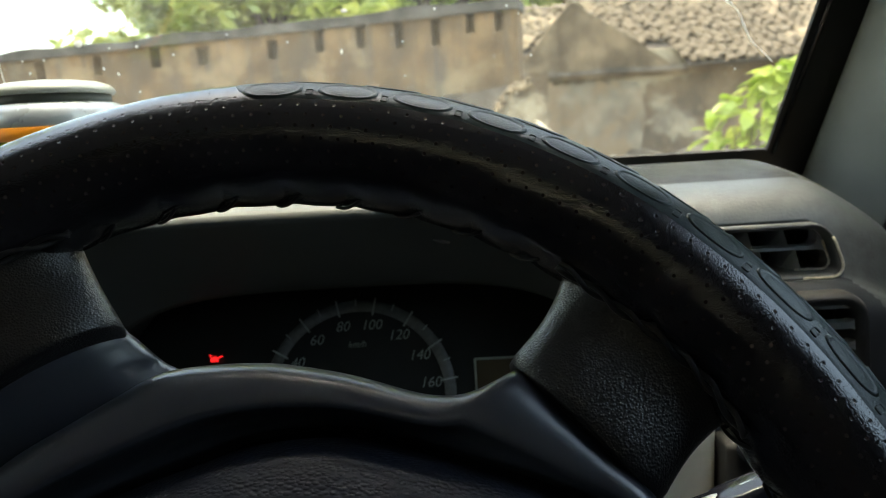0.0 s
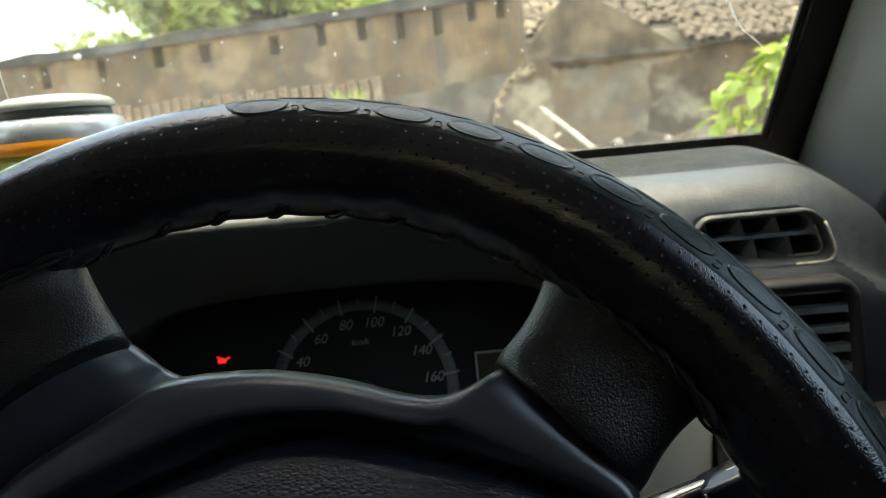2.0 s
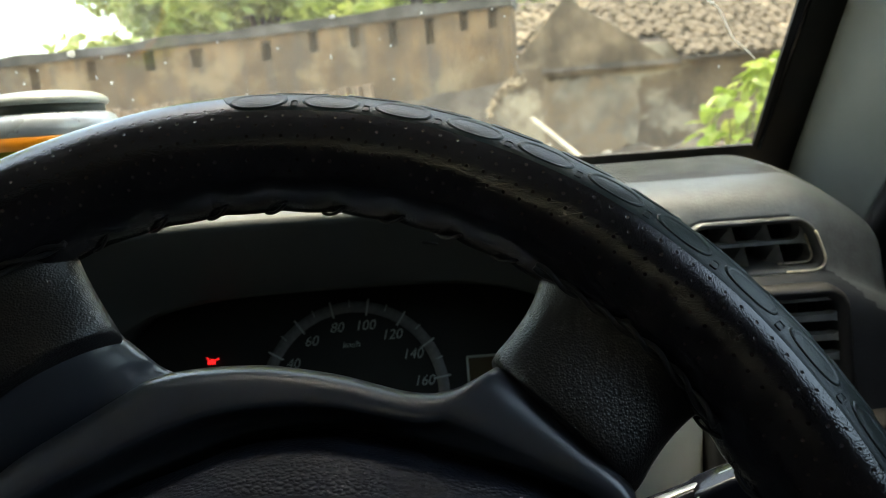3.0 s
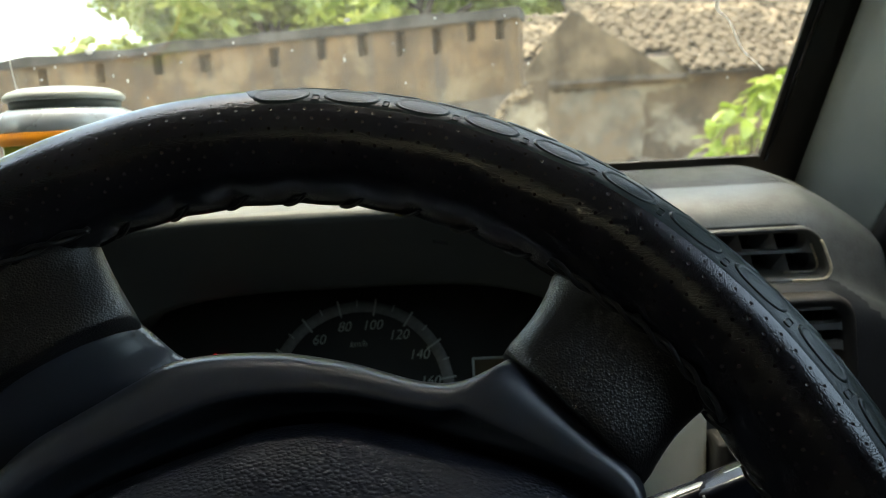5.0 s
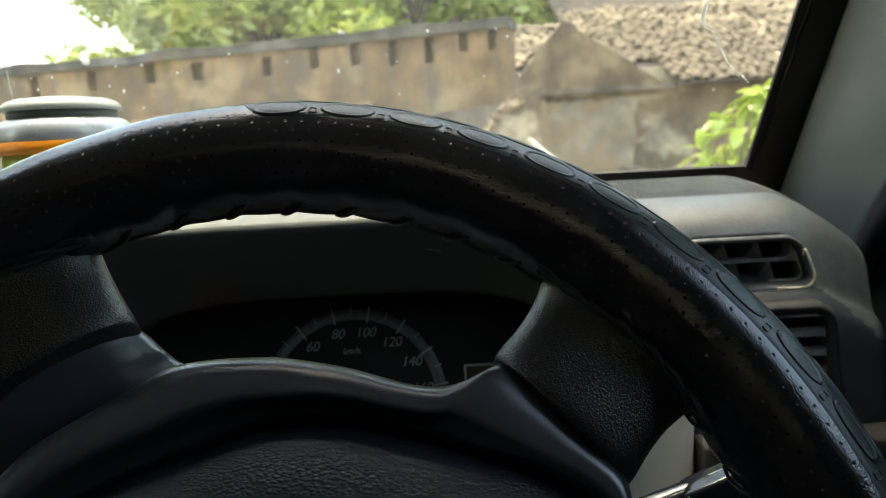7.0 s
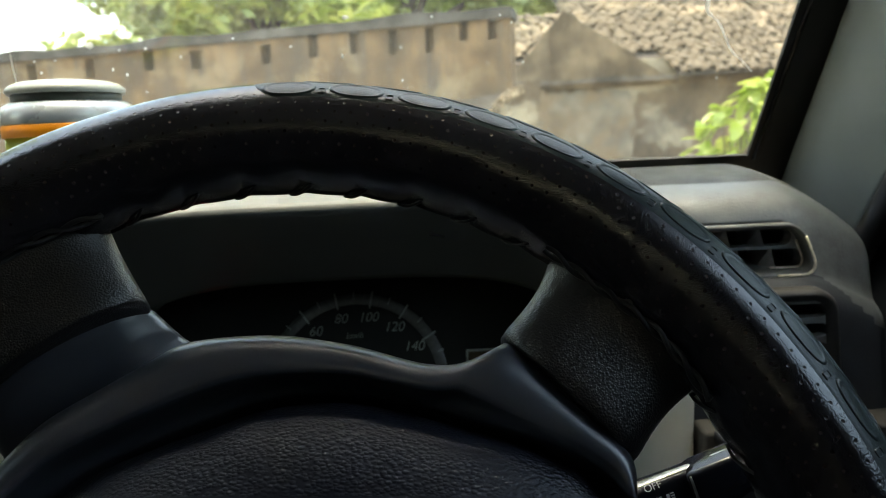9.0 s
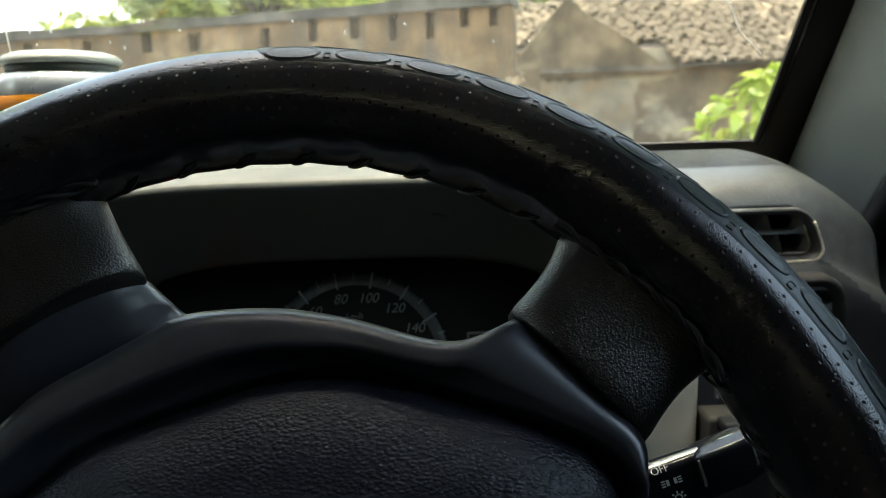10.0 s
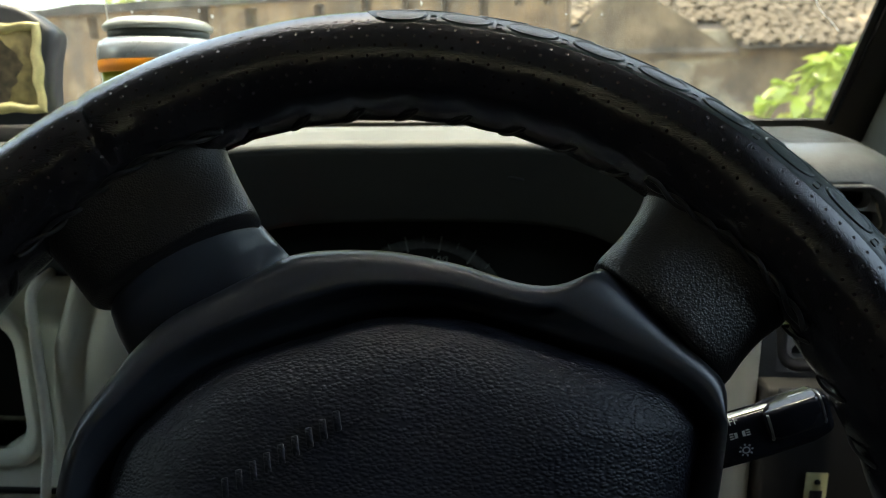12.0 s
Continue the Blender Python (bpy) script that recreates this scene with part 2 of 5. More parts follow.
def tube(path, radius, n=8, taper=1.0):
    pts = [Vector(p) for p in path]
    rings = []
    up = Vector((0.13, 0.31, 0.94)).normalized()
    for i, p in enumerate(pts):
        d = (pts[min(i + 1, len(pts) - 1)] - pts[max(i - 1, 0)]).normalized()
        a = d.cross(up)
        a = a.normalized() if a.length > 1e-4 else Vector((1, 0, 0))
        b = d.cross(a)
        r = radius * (1 + (taper - 1) * i / max(1, len(pts) - 1))
        rings.append([p + r * (math.cos(t) * a + math.sin(t) * b) for t in np.linspace(0, 2 * math.pi, n, endpoint=False)])
    return loft(rings, True, True, True)


def lathe(profile, n=48, centre=(0, 0, 0)):
    c = Vector(centre)
    rings = [[c + Vector((r * math.cos(t), r * math.sin(t), z)) for t in np.linspace(0, 2 * math.pi, n, endpoint=False)] for r, z in profile]
    return loft(rings, True, True, True)


def zed(ring, z):
    return [Vector((p.x, p.y, z)) for p in ring]


def text_mesh(s, size, shear=0.0, depth=0.0):
    cu = bpy.data.curves.new("text", "FONT")
    cu.body, cu.size, cu.align_x, cu.align_y, cu.shear, cu.extrude = s, size, "CENTER", "CENTER", shear, depth
    ob = bpy.data.objects.new("text", cu)
    scene.collection.objects.link(ob)
    bpy.context.view_layer.update()
    me = bpy.data.meshes.new_from_object(ob.evaluated_get(bpy.context.evaluated_depsgraph_get()))
    bpy.data.objects.remove(ob)
    bpy.data.curves.remove(cu)
    return me


def cut(ob, cutters):
    """Cuts boxes out of an object's mesh for good."""
    for c in cutters:
        me = bpy.data.meshes.new("cutter")
        bmesh.ops.recalc_face_normals(c, faces=c.faces)
        c.to_mesh(me)
        c.free()
        co = new("cutter", me)
        bpy.context.view_layer.update()
        co.matrix_world = ob.matrix_world
        md = ob.modifiers.new("cut", "BOOLEAN")
        md.operation, md.object, md.solver = "DIFFERENCE", co, "EXACT"
        bpy.context.view_layer.update()
        res = bpy.data.meshes.new_from_object(ob.evaluated_get(bpy.context.evaluated_depsgraph_get()))
        ob.modifiers.remove(md)
        old = ob.data
        ob.data = res
        bpy.data.meshes.remove(old)
        bpy.data.objects.remove(co)
    return ob


def thing(name, label, category, m=None, group="", kind=""):
    ob = new(name)
    ob.empty_display_size = 0.05
    if m is not None:
        ob.matrix_world = m
    return tagged(ob, label, category, group, kind)


# ---- steering wheel ----
WHEEL = pose(0, 0, 1.30, 59.05)
RIM, TUBE = 0.181, 0.0203


def rim_point(th, ph, r):
    """A point on the rim: th round the wheel, ph round the section, both in degrees; ph 0 is outwards, 90 towards the driver."""
    t, p = radians(th), radians(ph)
    rho = RIM + r * math.cos(p)
    return Vector((rho * math.cos(t), rho * math.sin(t), r * math.sin(p)))


SPOKES = (125.0, 42.0)


def cover_radius(th, ph):
    inner = math.exp(-((180 - abs((ph + 180) % 360 - 180)) / 32.0) ** 2)
    r = TUBE + 0.0013 * abs(math.sin(radians((th - 86.8) * 180 / 7.2))) * inner - 0.0006 * inner
    r += 0.0004 * noise.noise(Vector((th * 0.09, ph * 0.03, 0)))
    for s in SPOKES:
        g = math.exp(-((th - s) / 13.0) ** 2) * math.exp(-(abs(ph - 165) / 38.0) ** 2)
        r += g * (0.0016 + 0.0030 * noise.noise(Vector((th * 0.33, ph * 0.10, 3.0))))
    r -= 0.0010 * math.exp(-((th - 125.0) / 0.5) ** 2)
    return r


def rim_cover_mesh(nth=720, nph=72):
    bm = bmesh.new()
    uv = bm.loops.layers.uv.new("uv")
    vs = [[bm.verts.new(rim_point(360 * i / nth, 360 * j / nph, cover_radius(360 * i / nth, 360 * j / nph))) for j in range(nph)] for i in range(nth)]
    for i in range(nth):
        for j in range(nph):
            a, b = (i + 1) % nth, (j + 1) % nph
            f = bm.faces.new((vs[i][j], vs[a][j], vs[a][b], vs[i][b]))
            for lp, (ii, jj) in zip(f.loops, ((i, j), (i + 1, j), (i + 1, j + 1), (i, j + 1))):
                lp[uv].uv = (radians(360 * ii / nth) * RIM, radians(360 * jj / nph) * TUBE)
    return bm


def raised_patch(th0, ph0, len_th, len_ph, height, power=2.4, n=28):
    """A raised patch with a rounded rectangular or oval outline, lying on the cover."""
    bm = bmesh.new()
    rows = []
    for k in range(n // 2 + 1):
        q = k / (n // 2)
        ring = []
        for i in range(28):
            a = 2 * math.pi * i / 28
            c, s = math.cos(a), math.sin(a)
            e = 2.0 / power
            u = math.copysign(abs(c) ** e, c) * q
            v = math.copysign(abs(s) ** e, s) * q
            lip = 0.00045 * math.exp(-((q - 0.86) / 0.06) ** 2)
            h = height * (1 - q ** 6) + lip - (0.0006 if k == n // 2 else 0)
            th, ph = th0 + u * len_th / 2, ph0 + v * len_ph / 2
            ring.append(rim_point(th, ph, cover_radius(th, ph) + h))
        rows.append(ring)
    return loft(rows[1:], True, True, False)


wheel = thing("steering_wheel", "black steering wheel in a laced leather cover", "steering wheel", WHEEL)
cover = part("rim_cover", rim_cover_mesh(), COVER, wheel, "perforated black leather cover")
part("rim_core", loft([[rim_point(t, p, 0.0165) for p in range(0, 360, 30)] for t in range(0, 363, 3)]), BLACK, wheel)
band_rings = []
for t in np.linspace(-14, 91.5, 200):
    e = min(1.0, (91.5 - t) / 2.5) ** 0.5
    lo_ph, hi_ph = 47 - 29 * e, 47 + 29.5 * e
    ring = []
    for q in np.linspace(0, 1, 15):
        ph = lo_ph + (hi_ph - lo_ph) * q
        ring.append(rim_point(t, ph, cover_radius(t, ph) + (0.00022 if 0 < q < 1 else -0.0003)))
    band_rings.append(ring)
part("grip_band", loft(band_rings, False), PAD_LEATHER, cover, "teal-black grip band")
for k in range(14):
    c = 87.6 - 7.3 * k
    lean = min(1.0, 0.13 * k)
    part("cover_pad", raised_patch(c, 60 - 3 * lean, 6.3, 27 - 6 * lean, 0.00045), PAD_LEATHER, cover, "" if k else "raised oval grip pad")
    part("cover_stud", raised_patch(c - 3.68, 66, 0.8, 9, 0.0004, 5), PAD_LEATHER, cover)
    part("cover_pad", raised_patch(c - 3.65, 32, 6.0, 20, 0.0002), PAD_LEATHER, cover)
# lacing along the inner edge
for k in range(50):
    t = 86.8 - 7.2 * k
    p = [rim_point(t + 3.4 * (q - 0.5) * 1.0, 172 + 26 * q, TUBE + 0.0004 + 0.0009 * math.sin(math.pi * q)) for q in np.linspace(0, 1, 7)]
    part("lacing", tube(p, 0.0006, 6), THREAD, cover)


def rope(th0, th1, ph, r, name, parent):
    """A braid of two strands lying along the cover's inner edge."""
    for s in (0, math.pi):
        pts = []
        for i in range(90):
            f = i / 89
            a = f * 22 + s
            th = th0 + (th1 - th0) * f
            pts.append(rim_point(th, ph + 3.2 * math.sin(a) + 3 * math.sin(f * 7), r + 0.0008 * math.cos(a)))
        part(name, tube(pts, 0.0009, 6), THREAD, parent)


rope(54, 29, 158, TUBE + 0.0026, "braid", cover)
rope(141, 111, 158, TUBE + 0.0022, "braid", cover)


def spoke_mesh(rim_hi, rim_lo, hub_hi, hub_lo, bow, fat=1.0):
    """A flattened arm from the rim to the hub frame with rounded edges; bow: how much the upper edge is hollowed."""
    rings = []
    for i in range(13):
        f = i / 12
        hi = Vector(rim_hi).lerp(Vector(hub_hi), f)
        lo = Vector(rim_lo).lerp(Vector(hub_lo), f)
        along = (Vector(hub_hi) - Vector(rim_hi)).normalized()
        side = Vector((-along.y, along.x, 0))
        if side.dot(hi - lo) < 0:
            side = -side
        b = math.sin(math.pi * min(1, f * 1.05)) * bow
        hi -= side * b
        lo += side * b * 0.7
        mid, half = (hi + lo) / 2, (hi - lo) / 2
        thick = (0.0145 + 0.002 * math.cos(math.pi * f) ** 2) * fat
        ring = []
        for k in range(32):
            a = 2 * math.pi * k / 32
            c, s = math.cos(a), math.sin(a)
            u = math.copysign(abs(c) ** 0.68, c)
            v = math.copysign(abs(s) ** 0.85, s)
            ring.append(mid + half * u + Vector((0, 0, thick * v)))
        rings.append(ring)
    c0, c1 = sum(rings[0], Vector()) / 32, sum(rings[-1], Vector()) / 32
    step = (c1 - c0).normalized() * 0.0008
    rings.append([c1 + (p - c1) * 0.965 + step for p in rings[-1]])
    rings.append([c1 + (p - c1) * 0.80 + step * 1.2 for p in rings[-2]])
    return loft(rings, True, True, True)


part("spoke", spoke_mesh((0.1010, 0.1447, -0.006), (0.150, 0.088, -0.006), (0.0785, 0.1042, -0.012), (0.118, 0.061, -0.012), 0.0045), GRIP, wheel, "leather-grained spoke")
part("spoke", spoke_mesh((-0.0675, 0.162, -0.005), (-0.131, 0.1140, -0.005), (-0.0475, 0.1235, -0.012), (-0.1045, 0.0870, -0.012), 0.001), GRIP, wheel, "leather-grained spoke")
# smooth foot of the left spoke, running under the hub surround
upper = spline([(-0.0494, 0.1236, 0), (-0.0475, 0.1216, 0), (-0.0437, 0.1176, 0), (-0.0403, 0.1147, 0), (-0.0315, 0.1115, 0)], 25)
under = spline([(-0.1030, 0.0862, 0), (-0.1005, 0.0785, 0), (-0.0960, 0.0692, 0), (-0.0890, 0.0600, 0), (-0.075, 0.047, 0)], 25)
foot_rings = []
for i, (a, b) in enumerate(zip(upper, under)):
    f = i / 24 * 4
    zc = np.interp(f, (0, 1, 2, 3, 4), (-0.0225, -0.0260, -0.0310, -0.0373, -0.048))
    th = np.interp(f, (-0.01, 0.0, 0.12, 1, 2, 3, 4), (0.0165, 0.0195, 0.0207, 0.0202, 0.0185, 0.0168, 0.016))
    mid, half = (a + b) / 2, (a - b) / 2 * (0.985 if i == 0 else 1.0)
    foot_rings.append([mid + half * math.copysign(abs(math.cos(t)) ** 0.9, math.cos(t)) + Vector((0, 0, zc + th * math.copysign(abs(math.sin(t)) ** 1.0, math.sin(t)))) for t in np.linspace(0, 2 * math.pi, 48, endpoint=False)])
back = (Vector((-0.0675, 0.162, 0)) - Vector((-0.0475, 0.1235, 0))).normalized() * 0.004
c = sum(foot_rings[0], Vector()) / 48
foot_rings.insert(0, [c + (p - c) * 0.97 + back for p in foot_rings[0]])
part("spoke_foot", loft(foot_rings, True, True, True), SATIN, wheel, "satin black foot of the spoke")
FRAME_OUT = [(-0.0264, 0.1078), (-0.017, 0.1086), (-0.0079, 0.1087), (0.0013, 0.1083), (0.0106, 0.1072), (0.029, 0.1031), (0.047, 0.0972), (0.0541, 0.0955), (0.0613, 0.0950), (0.068, 0.0963), (0.0742, 0.0990), (0.0805, 0.1020),
             (0.0858, 0.0985), (0.093, 0.090), (0.106, 0.075), (0.1170, 0.0620), (0.114, 0.045), (0.106, 0.015), (0.092, -0.02), (0.07, -0.05), (0.03, -0.07), (-0.02, -0.072), (-0.06, -0.055), (-0.088, -0.022),
             (-0.0990, 0.008), (-0.1003, 0.0269), (-0.0980, 0.0450), (-0.0895, 0.0620), (-0.0825, 0.0725), (-0.072, 0.0835), (-0.055, 0.0935), (-0.041, 0.1015), (-0.033, 0.106)]
GAP_OUT = [(-0.0188, 0.0821), (-0.0015, 0.0872), (0.0243, 0.0882), (0.0455, 0.0836), (0.0675, 0.0762), (0.0888, 0.0685), (0.1045, 0.0600), (0.1122, 0.0505), (0.1128, 0.0440), (0.1040, 0.0130), (0.0900, -0.0215), (0.0680, -0.0520), (0.0300, -0.0680), (-0.0200, -0.0695),
           (-0.0570, -0.0520), (-0.0810, -0.0215), (-0.0905, 0.0060), (-0.0908, 0.0245), (-0.0868, 0.0400), (-0.0755, 0.0530), (-0.0610, 0.0660), (-0.0390, 0.0755)]
HUB = Vector((0.006, 0.035, 0))


def polar(points, n=300):
    """An outline sampled at even angles round the hub."""
    ring = spline([(x, y, 0) for x, y in points], 1200, True)
    ang = np.array([math.atan2(p.y - HUB.y, p.x - HUB.x) for p in ring])
    rad = np.array([(p - HUB).length for p in ring])
    o = np.argsort(ang)
    grid = np.linspace(-math.pi, math.pi, n, endpoint=False)
    rr = np.interp(grid, ang[o], rad[o], period=2 * math.pi)
    return [Vector((HUB.x + r * math.cos(a), HUB.y + r * math.sin(a), 0)) for a, r in zip(grid, rr)]


crest, lip_in = polar(FRAME_OUT), polar(GAP_OUT)
pad0 = [p - (p - HUB).normalized() * 0.0038 for p in lip_in]
# the surround: back, sharp outer edge, broad satin face, and the fall into the gap round the pad
frame_rings = []
# share of the way from the outer edge to the gap, height at the top, height at the sides
BEVEL = ((0.0, -0.045, -0.045), (0.0, -0.014, -0.012), (0.008, -0.0105, -0.009), (0.03, -0.0065, -0.006), (0.07, -0.0030, -0.0032), (0.12, -0.0004, -0.0010), (0.18, 0.0016, 0.0006), (0.26, 0.0032, 0.0018), (0.36, 0.0044, 0.0027),
         (0.48, 0.0052, 0.0032), (0.60, 0.0056, 0.0034), (0.70, 0.0056, 0.0034), (0.765, 0.0052, 0.0032), (0.785, 0.0044, 0.0031), (0.80, 0.0025, 0.0030), (0.83, -0.0040, 0.0028), (0.88, -0.0090, 0.0024), (0.93, -0.0100, 0.0014), (0.98, -0.0110, 0.0000), (1.0, -0.0120, -0.0020), (1.012, -0.014, -0.010), (1.012, -0.028, -0.028))
for q, z_top, z_side in BEVEL:
    ring = []
    for a, b in zip(crest, lip_in):
        u = (a - HUB).normalized()
        w = max(0.0, min(1.0, (u.y - 0.40) / 0.38)) if u.x > 0 else max(0.0, min(1.0, (u.y + 0.2) / 0.3))
        w = w * w * (3 - 2 * w)
        ring.append(Vector((*(a * (1 - q) + b * q).xy, z_top * w + z_side * (1 - w))))
    frame_rings.append(ring)
part("hub_frame", loft(frame_rings, True, True, False), SATIN, wheel, "satin black plastic hub surround")
pad_rings = [zed(pad0, -0.027), zed(pad0, -0.013)]
for q, z in ((0.994, -0.0085), (0.98, -0.0052), (0.955, -0.0024), (0.92, 0.0005), (0.85, 0.0043), (0.75, 0.0081), (0.6, 0.0112), (0.45, 0.0128), (0.3, 0.0136), (0.15, 0.0140), (0.02, 0.0141)):
    pad_rings.append([Vector((HUB.x + (p.x - HUB.x) * q, HUB.y + (p.y - HUB.y) * q, z)) for p in pad0])
horn_pad = part("horn_pad", loft(pad_rings, True, True, True), HORN, wheel, "grained black horn pad")
# a row of raised letters that cannot be read: plain bars
for k in range(9):
    f = k / 8
    x, y = -0.0390 + 0.0330 * f, 0.0265 + 0.0200 * f
    part("letter_bar", box(-0.0010, -0.0030, 0, 0.0010, 0.0030, 0.0016, 0.0003, 1), HORN, horn_pad, m=pose(x, y, 0.0113 + 0.0024 * f, 0, 0, 12))
for x, y in ((-0.0316, 0.0454), (-0.0226, 0.0469)):
    part("nick", box(-0.0012, -0.0006, 0, 0.0012, 0.0006, 0.0007, 0.0003, 1), HORN, horn_pad, m=pose(x, y, 0.0114, 0, 0, 25))
# column behind the hub
part("column", lathe([(0.045, -0.03), (0.047, -0.06), (0.055, -0.065), (0.058, -0.20)], 32), BLACK, wheel)

# ---- dashboard ----
dash = thing("dashboard", "two-tone grey moulded plastic dashboard below the windscreen", "dashboard", kind="structure")


def ridge_drop(x):
    """How far the dash falls towards the door."""
    return 0.037 * max(0.0, (x - 0.303) / 0.060) ** 1.35


# right-hand upper dash with the vents
PROFILE = [(0.47, 1.404), (0.435, 1.414), (0.40, 1.4155), (0.345, 1.411), (0.325, 1.4085), (0.31, 1.405), (0.297, 1.398), (0.289, 1.388), (0.284, 1.372), (0.279, 1.352), (0.272, 1.345), (0.266, 1.335), (0.262, 1.305), (0.257, 1.26), (0.252, 1.20), (0.25, 1.05)]
prof = spline([(0, y, z) for y, z in PROFILE], 60)
rings = []
for x in np.concatenate([np.linspace(0.165, 0.29, 12), np.linspace(0.298, 0.3535, 16)]):
    d = ridge_drop(x)
    rings.append([Vector((x, p.y + d * 0.1, p.z - d * max(0, min(1, (p.z - 1.2) / 0.2)))) for p in prof])
# back side, to give the shell its thickness
bm = loft([r + [Vector((r[0].x, 0.55, 1.05)), Vector((r[0].x, 0.55, 1.39))] for r in rings], True, True, True)
right_dash = part("right_dash", bm, SCUFFED, dash, "scuffed grey dash shoulder over a face coloured darker as shade, with vent openings")
right_dash.data.materials.append(DASH_SHADE)
# below the shoulder a darker blue-black colour stands in for the face's shade
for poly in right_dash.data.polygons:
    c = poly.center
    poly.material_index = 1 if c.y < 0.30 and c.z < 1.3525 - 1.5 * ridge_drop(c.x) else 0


def rounded_rect(x0, z0, x1, z1, r, n=6):
    pts = []
    for cx, cz, a0 in ((x1 - r, z1 - r, 0), (x0 + r, z1 - r, 90), (x0 + r, z0 + r, 180), (x1 - r, z0 + r, 270)):
        for k in range(n):
            a = radians(a0 + 90 * k / (n - 1))
            pts.append((cx + r * math.cos(a), cz + r * math.sin(a)))
    return pts


def prism(outline, y0, y1):
    return loft([[Vector((x, y0, z)) for x, z in outline], [Vector((x, y1, z)) for x, z in outline]], True, True, True)


# openings: left, foot, right, head, corner radius, lean of the right side
UP = (0.222, 1.3480, 0.3155, 1.3835, 0.012, 0.40)
LOW = (0.234, 1.262, 0.3225, 1.3425, 0.015, 0.10)


def leaning(rect, grow=0.0):
    """A rounded outline whose right side leans in towards its head."""
    x0, z0, x1, z1, r, k = rect
    return [(x - k * (z - z0) * (x - x0) / (x1 - x0), z) for x, z in rounded_rect(x0 - grow, z0 - grow, x1 + grow, z1 + grow, max(0.002, r + grow))]


cut(right_dash, [prism(leaning(UP), 0.2, 0.34), prism(leaning(LOW), 0.2, 0.34)])


def vent_frame(rings):
    """A moulded surround: rings of (outline, depth)."""
    return loft([[Vector((x, y, z)) for x, z in o] for o, y in rings], True)


def pierced_plate(outline, y0, y1, holes):
    """A plate with openings through it."""
    ob = part("plate", prism(outline, y0, y1), VENT_GREY, smooth=False)
    cut(ob, [prism(h, y0 - 0.02, y1 + 0.02) for h in holes])
    return ob


# upper vent: two rows of round-ended cells, parted by pyramid fins
v1 = thing("air_vent", "worn grey demister vent with two rows of pyramid fins", "air vent", group="dash vents")
part("vent_frame", vent_frame([(leaning(UP, 0.0012), 0.2835), (leaning(UP, 0.0006), 0.2795), (leaning(UP, -0.0010), 0.2790), (leaning(UP, -0.0030), 0.2835), (leaning(UP, -0.0042), 0.2890), (leaning(UP, -0.0042), 0.3260)]), WORN_GREY, v1, "worn dark grey surround")
for grow, y, r, b in ((-0.0008, 0.2788, 0.0009, 8), (-0.0045, 0.2884, 0.0008, 7)):
    o = leaning(UP, grow)
    run = [(o[17][0] * 0.25 + o[18][0] * 0.75, o[18][1])] + (o[18:] + o[:2])[:b]
    part("worn_edge", tube([(x, y, z) for x, z in run], r, 8), BARE, v1, "plastic worn pale along the lip")
CELLS = ((0.2985, 1.3678, 1.3792), (0.3065, 1.3520, 1.3656))
plate = pierced_plate(leaning(UP, -0.0035), 0.2885, 0.2985, [rounded_rect(0.229, z0, x1, z1, (z1 - z0) * 0.47) for x1, z0, z1 in CELLS])
plate.parent, plate.name = v1, "grille_plate"
tagged(plate, "pale worn grille plate")
part("vent_back", box(UP[0] + 0.002, 0.322, UP[1] + 0.002, UP[2] - 0.002, 0.327, UP[3] - 0.002), RUBBER, v1)
for row, (x1, z0, z1) in enumerate(CELLS):
    for k in range(3):
        x = 0.2785 - 0.0232 * k + 0.0085 * row
        fin = bmesh.new()
        for c in ((x, 0.293, z1 + 0.0004), (x + 0.001, 0.2865, z0 + 0.0004), (x - 0.0062, 0.300, z0 - 0.0004), (x + 0.0058, 0.300, z0 - 0.0004), (x - 0.0035, 0.316, z1), (x + 0.0035, 0.316, z1), (x - 0.007, 0.316, z0), (x + 0.007, 0.316, z0)):
            fin.verts.new(c)
        bmesh.ops.convex_hull(fin, input=fin.verts)
        part("fin", fin, VENT_GREY, v1, smooth=False)
# lower vent: slots in a grey grille within a black surround
v2 = thing("air_vent", "dark slotted air vent in a rounded black surround", "air vent", group="dash vents")
part("vent_frame", vent_frame([(leaning(LOW, 0.0015), 0.268), (leaning(LOW, 0.0010), 0.2600), (leaning(LOW, -0.0010), 0.2575), (leaning(LOW, -0.0035), 0.2570), (leaning(LOW, -0.0070), 0.2610), (leaning(LOW, -0.0085), 0.2680), (leaning(LOW, -0.0085), 0.3150)]), BLACK, v2, "black moulded surround")
SLOTS = [(1.3285 - 0.0133 * k, 0.3098 + 0.0013 * k) for k in range(5)]
plate = pierced_plate(leaning(LOW, -0.0075), 0.2615, 0.2695, [rounded_rect(0.2445, z - 0.0046, x1, z + 0.0046, 0.0040) for z, x1 in SLOTS])
plate.parent, plate.name = v2, "slotted_grille"
plate.data.materials.clear()
plate.data.materials.append(VENT_GREY)
tagged(plate, "grey grille of rounded slots")
part("vent_back", box(LOW[0] + 0.002, 0.316, LOW[1] + 0.002, LOW[2] - 0.002, 0.321, LOW[3] - 0.002), RUBBER, v2)
for k in range(5):
    part("rear_fin", box(0.250 + 0.0135 * k, 0.2755, LOW[1] + 0.009, 0.2512 + 0.0135 * k, 0.312, LOW[3] - 0.010, 0.0004, 1), BLACK, v2)

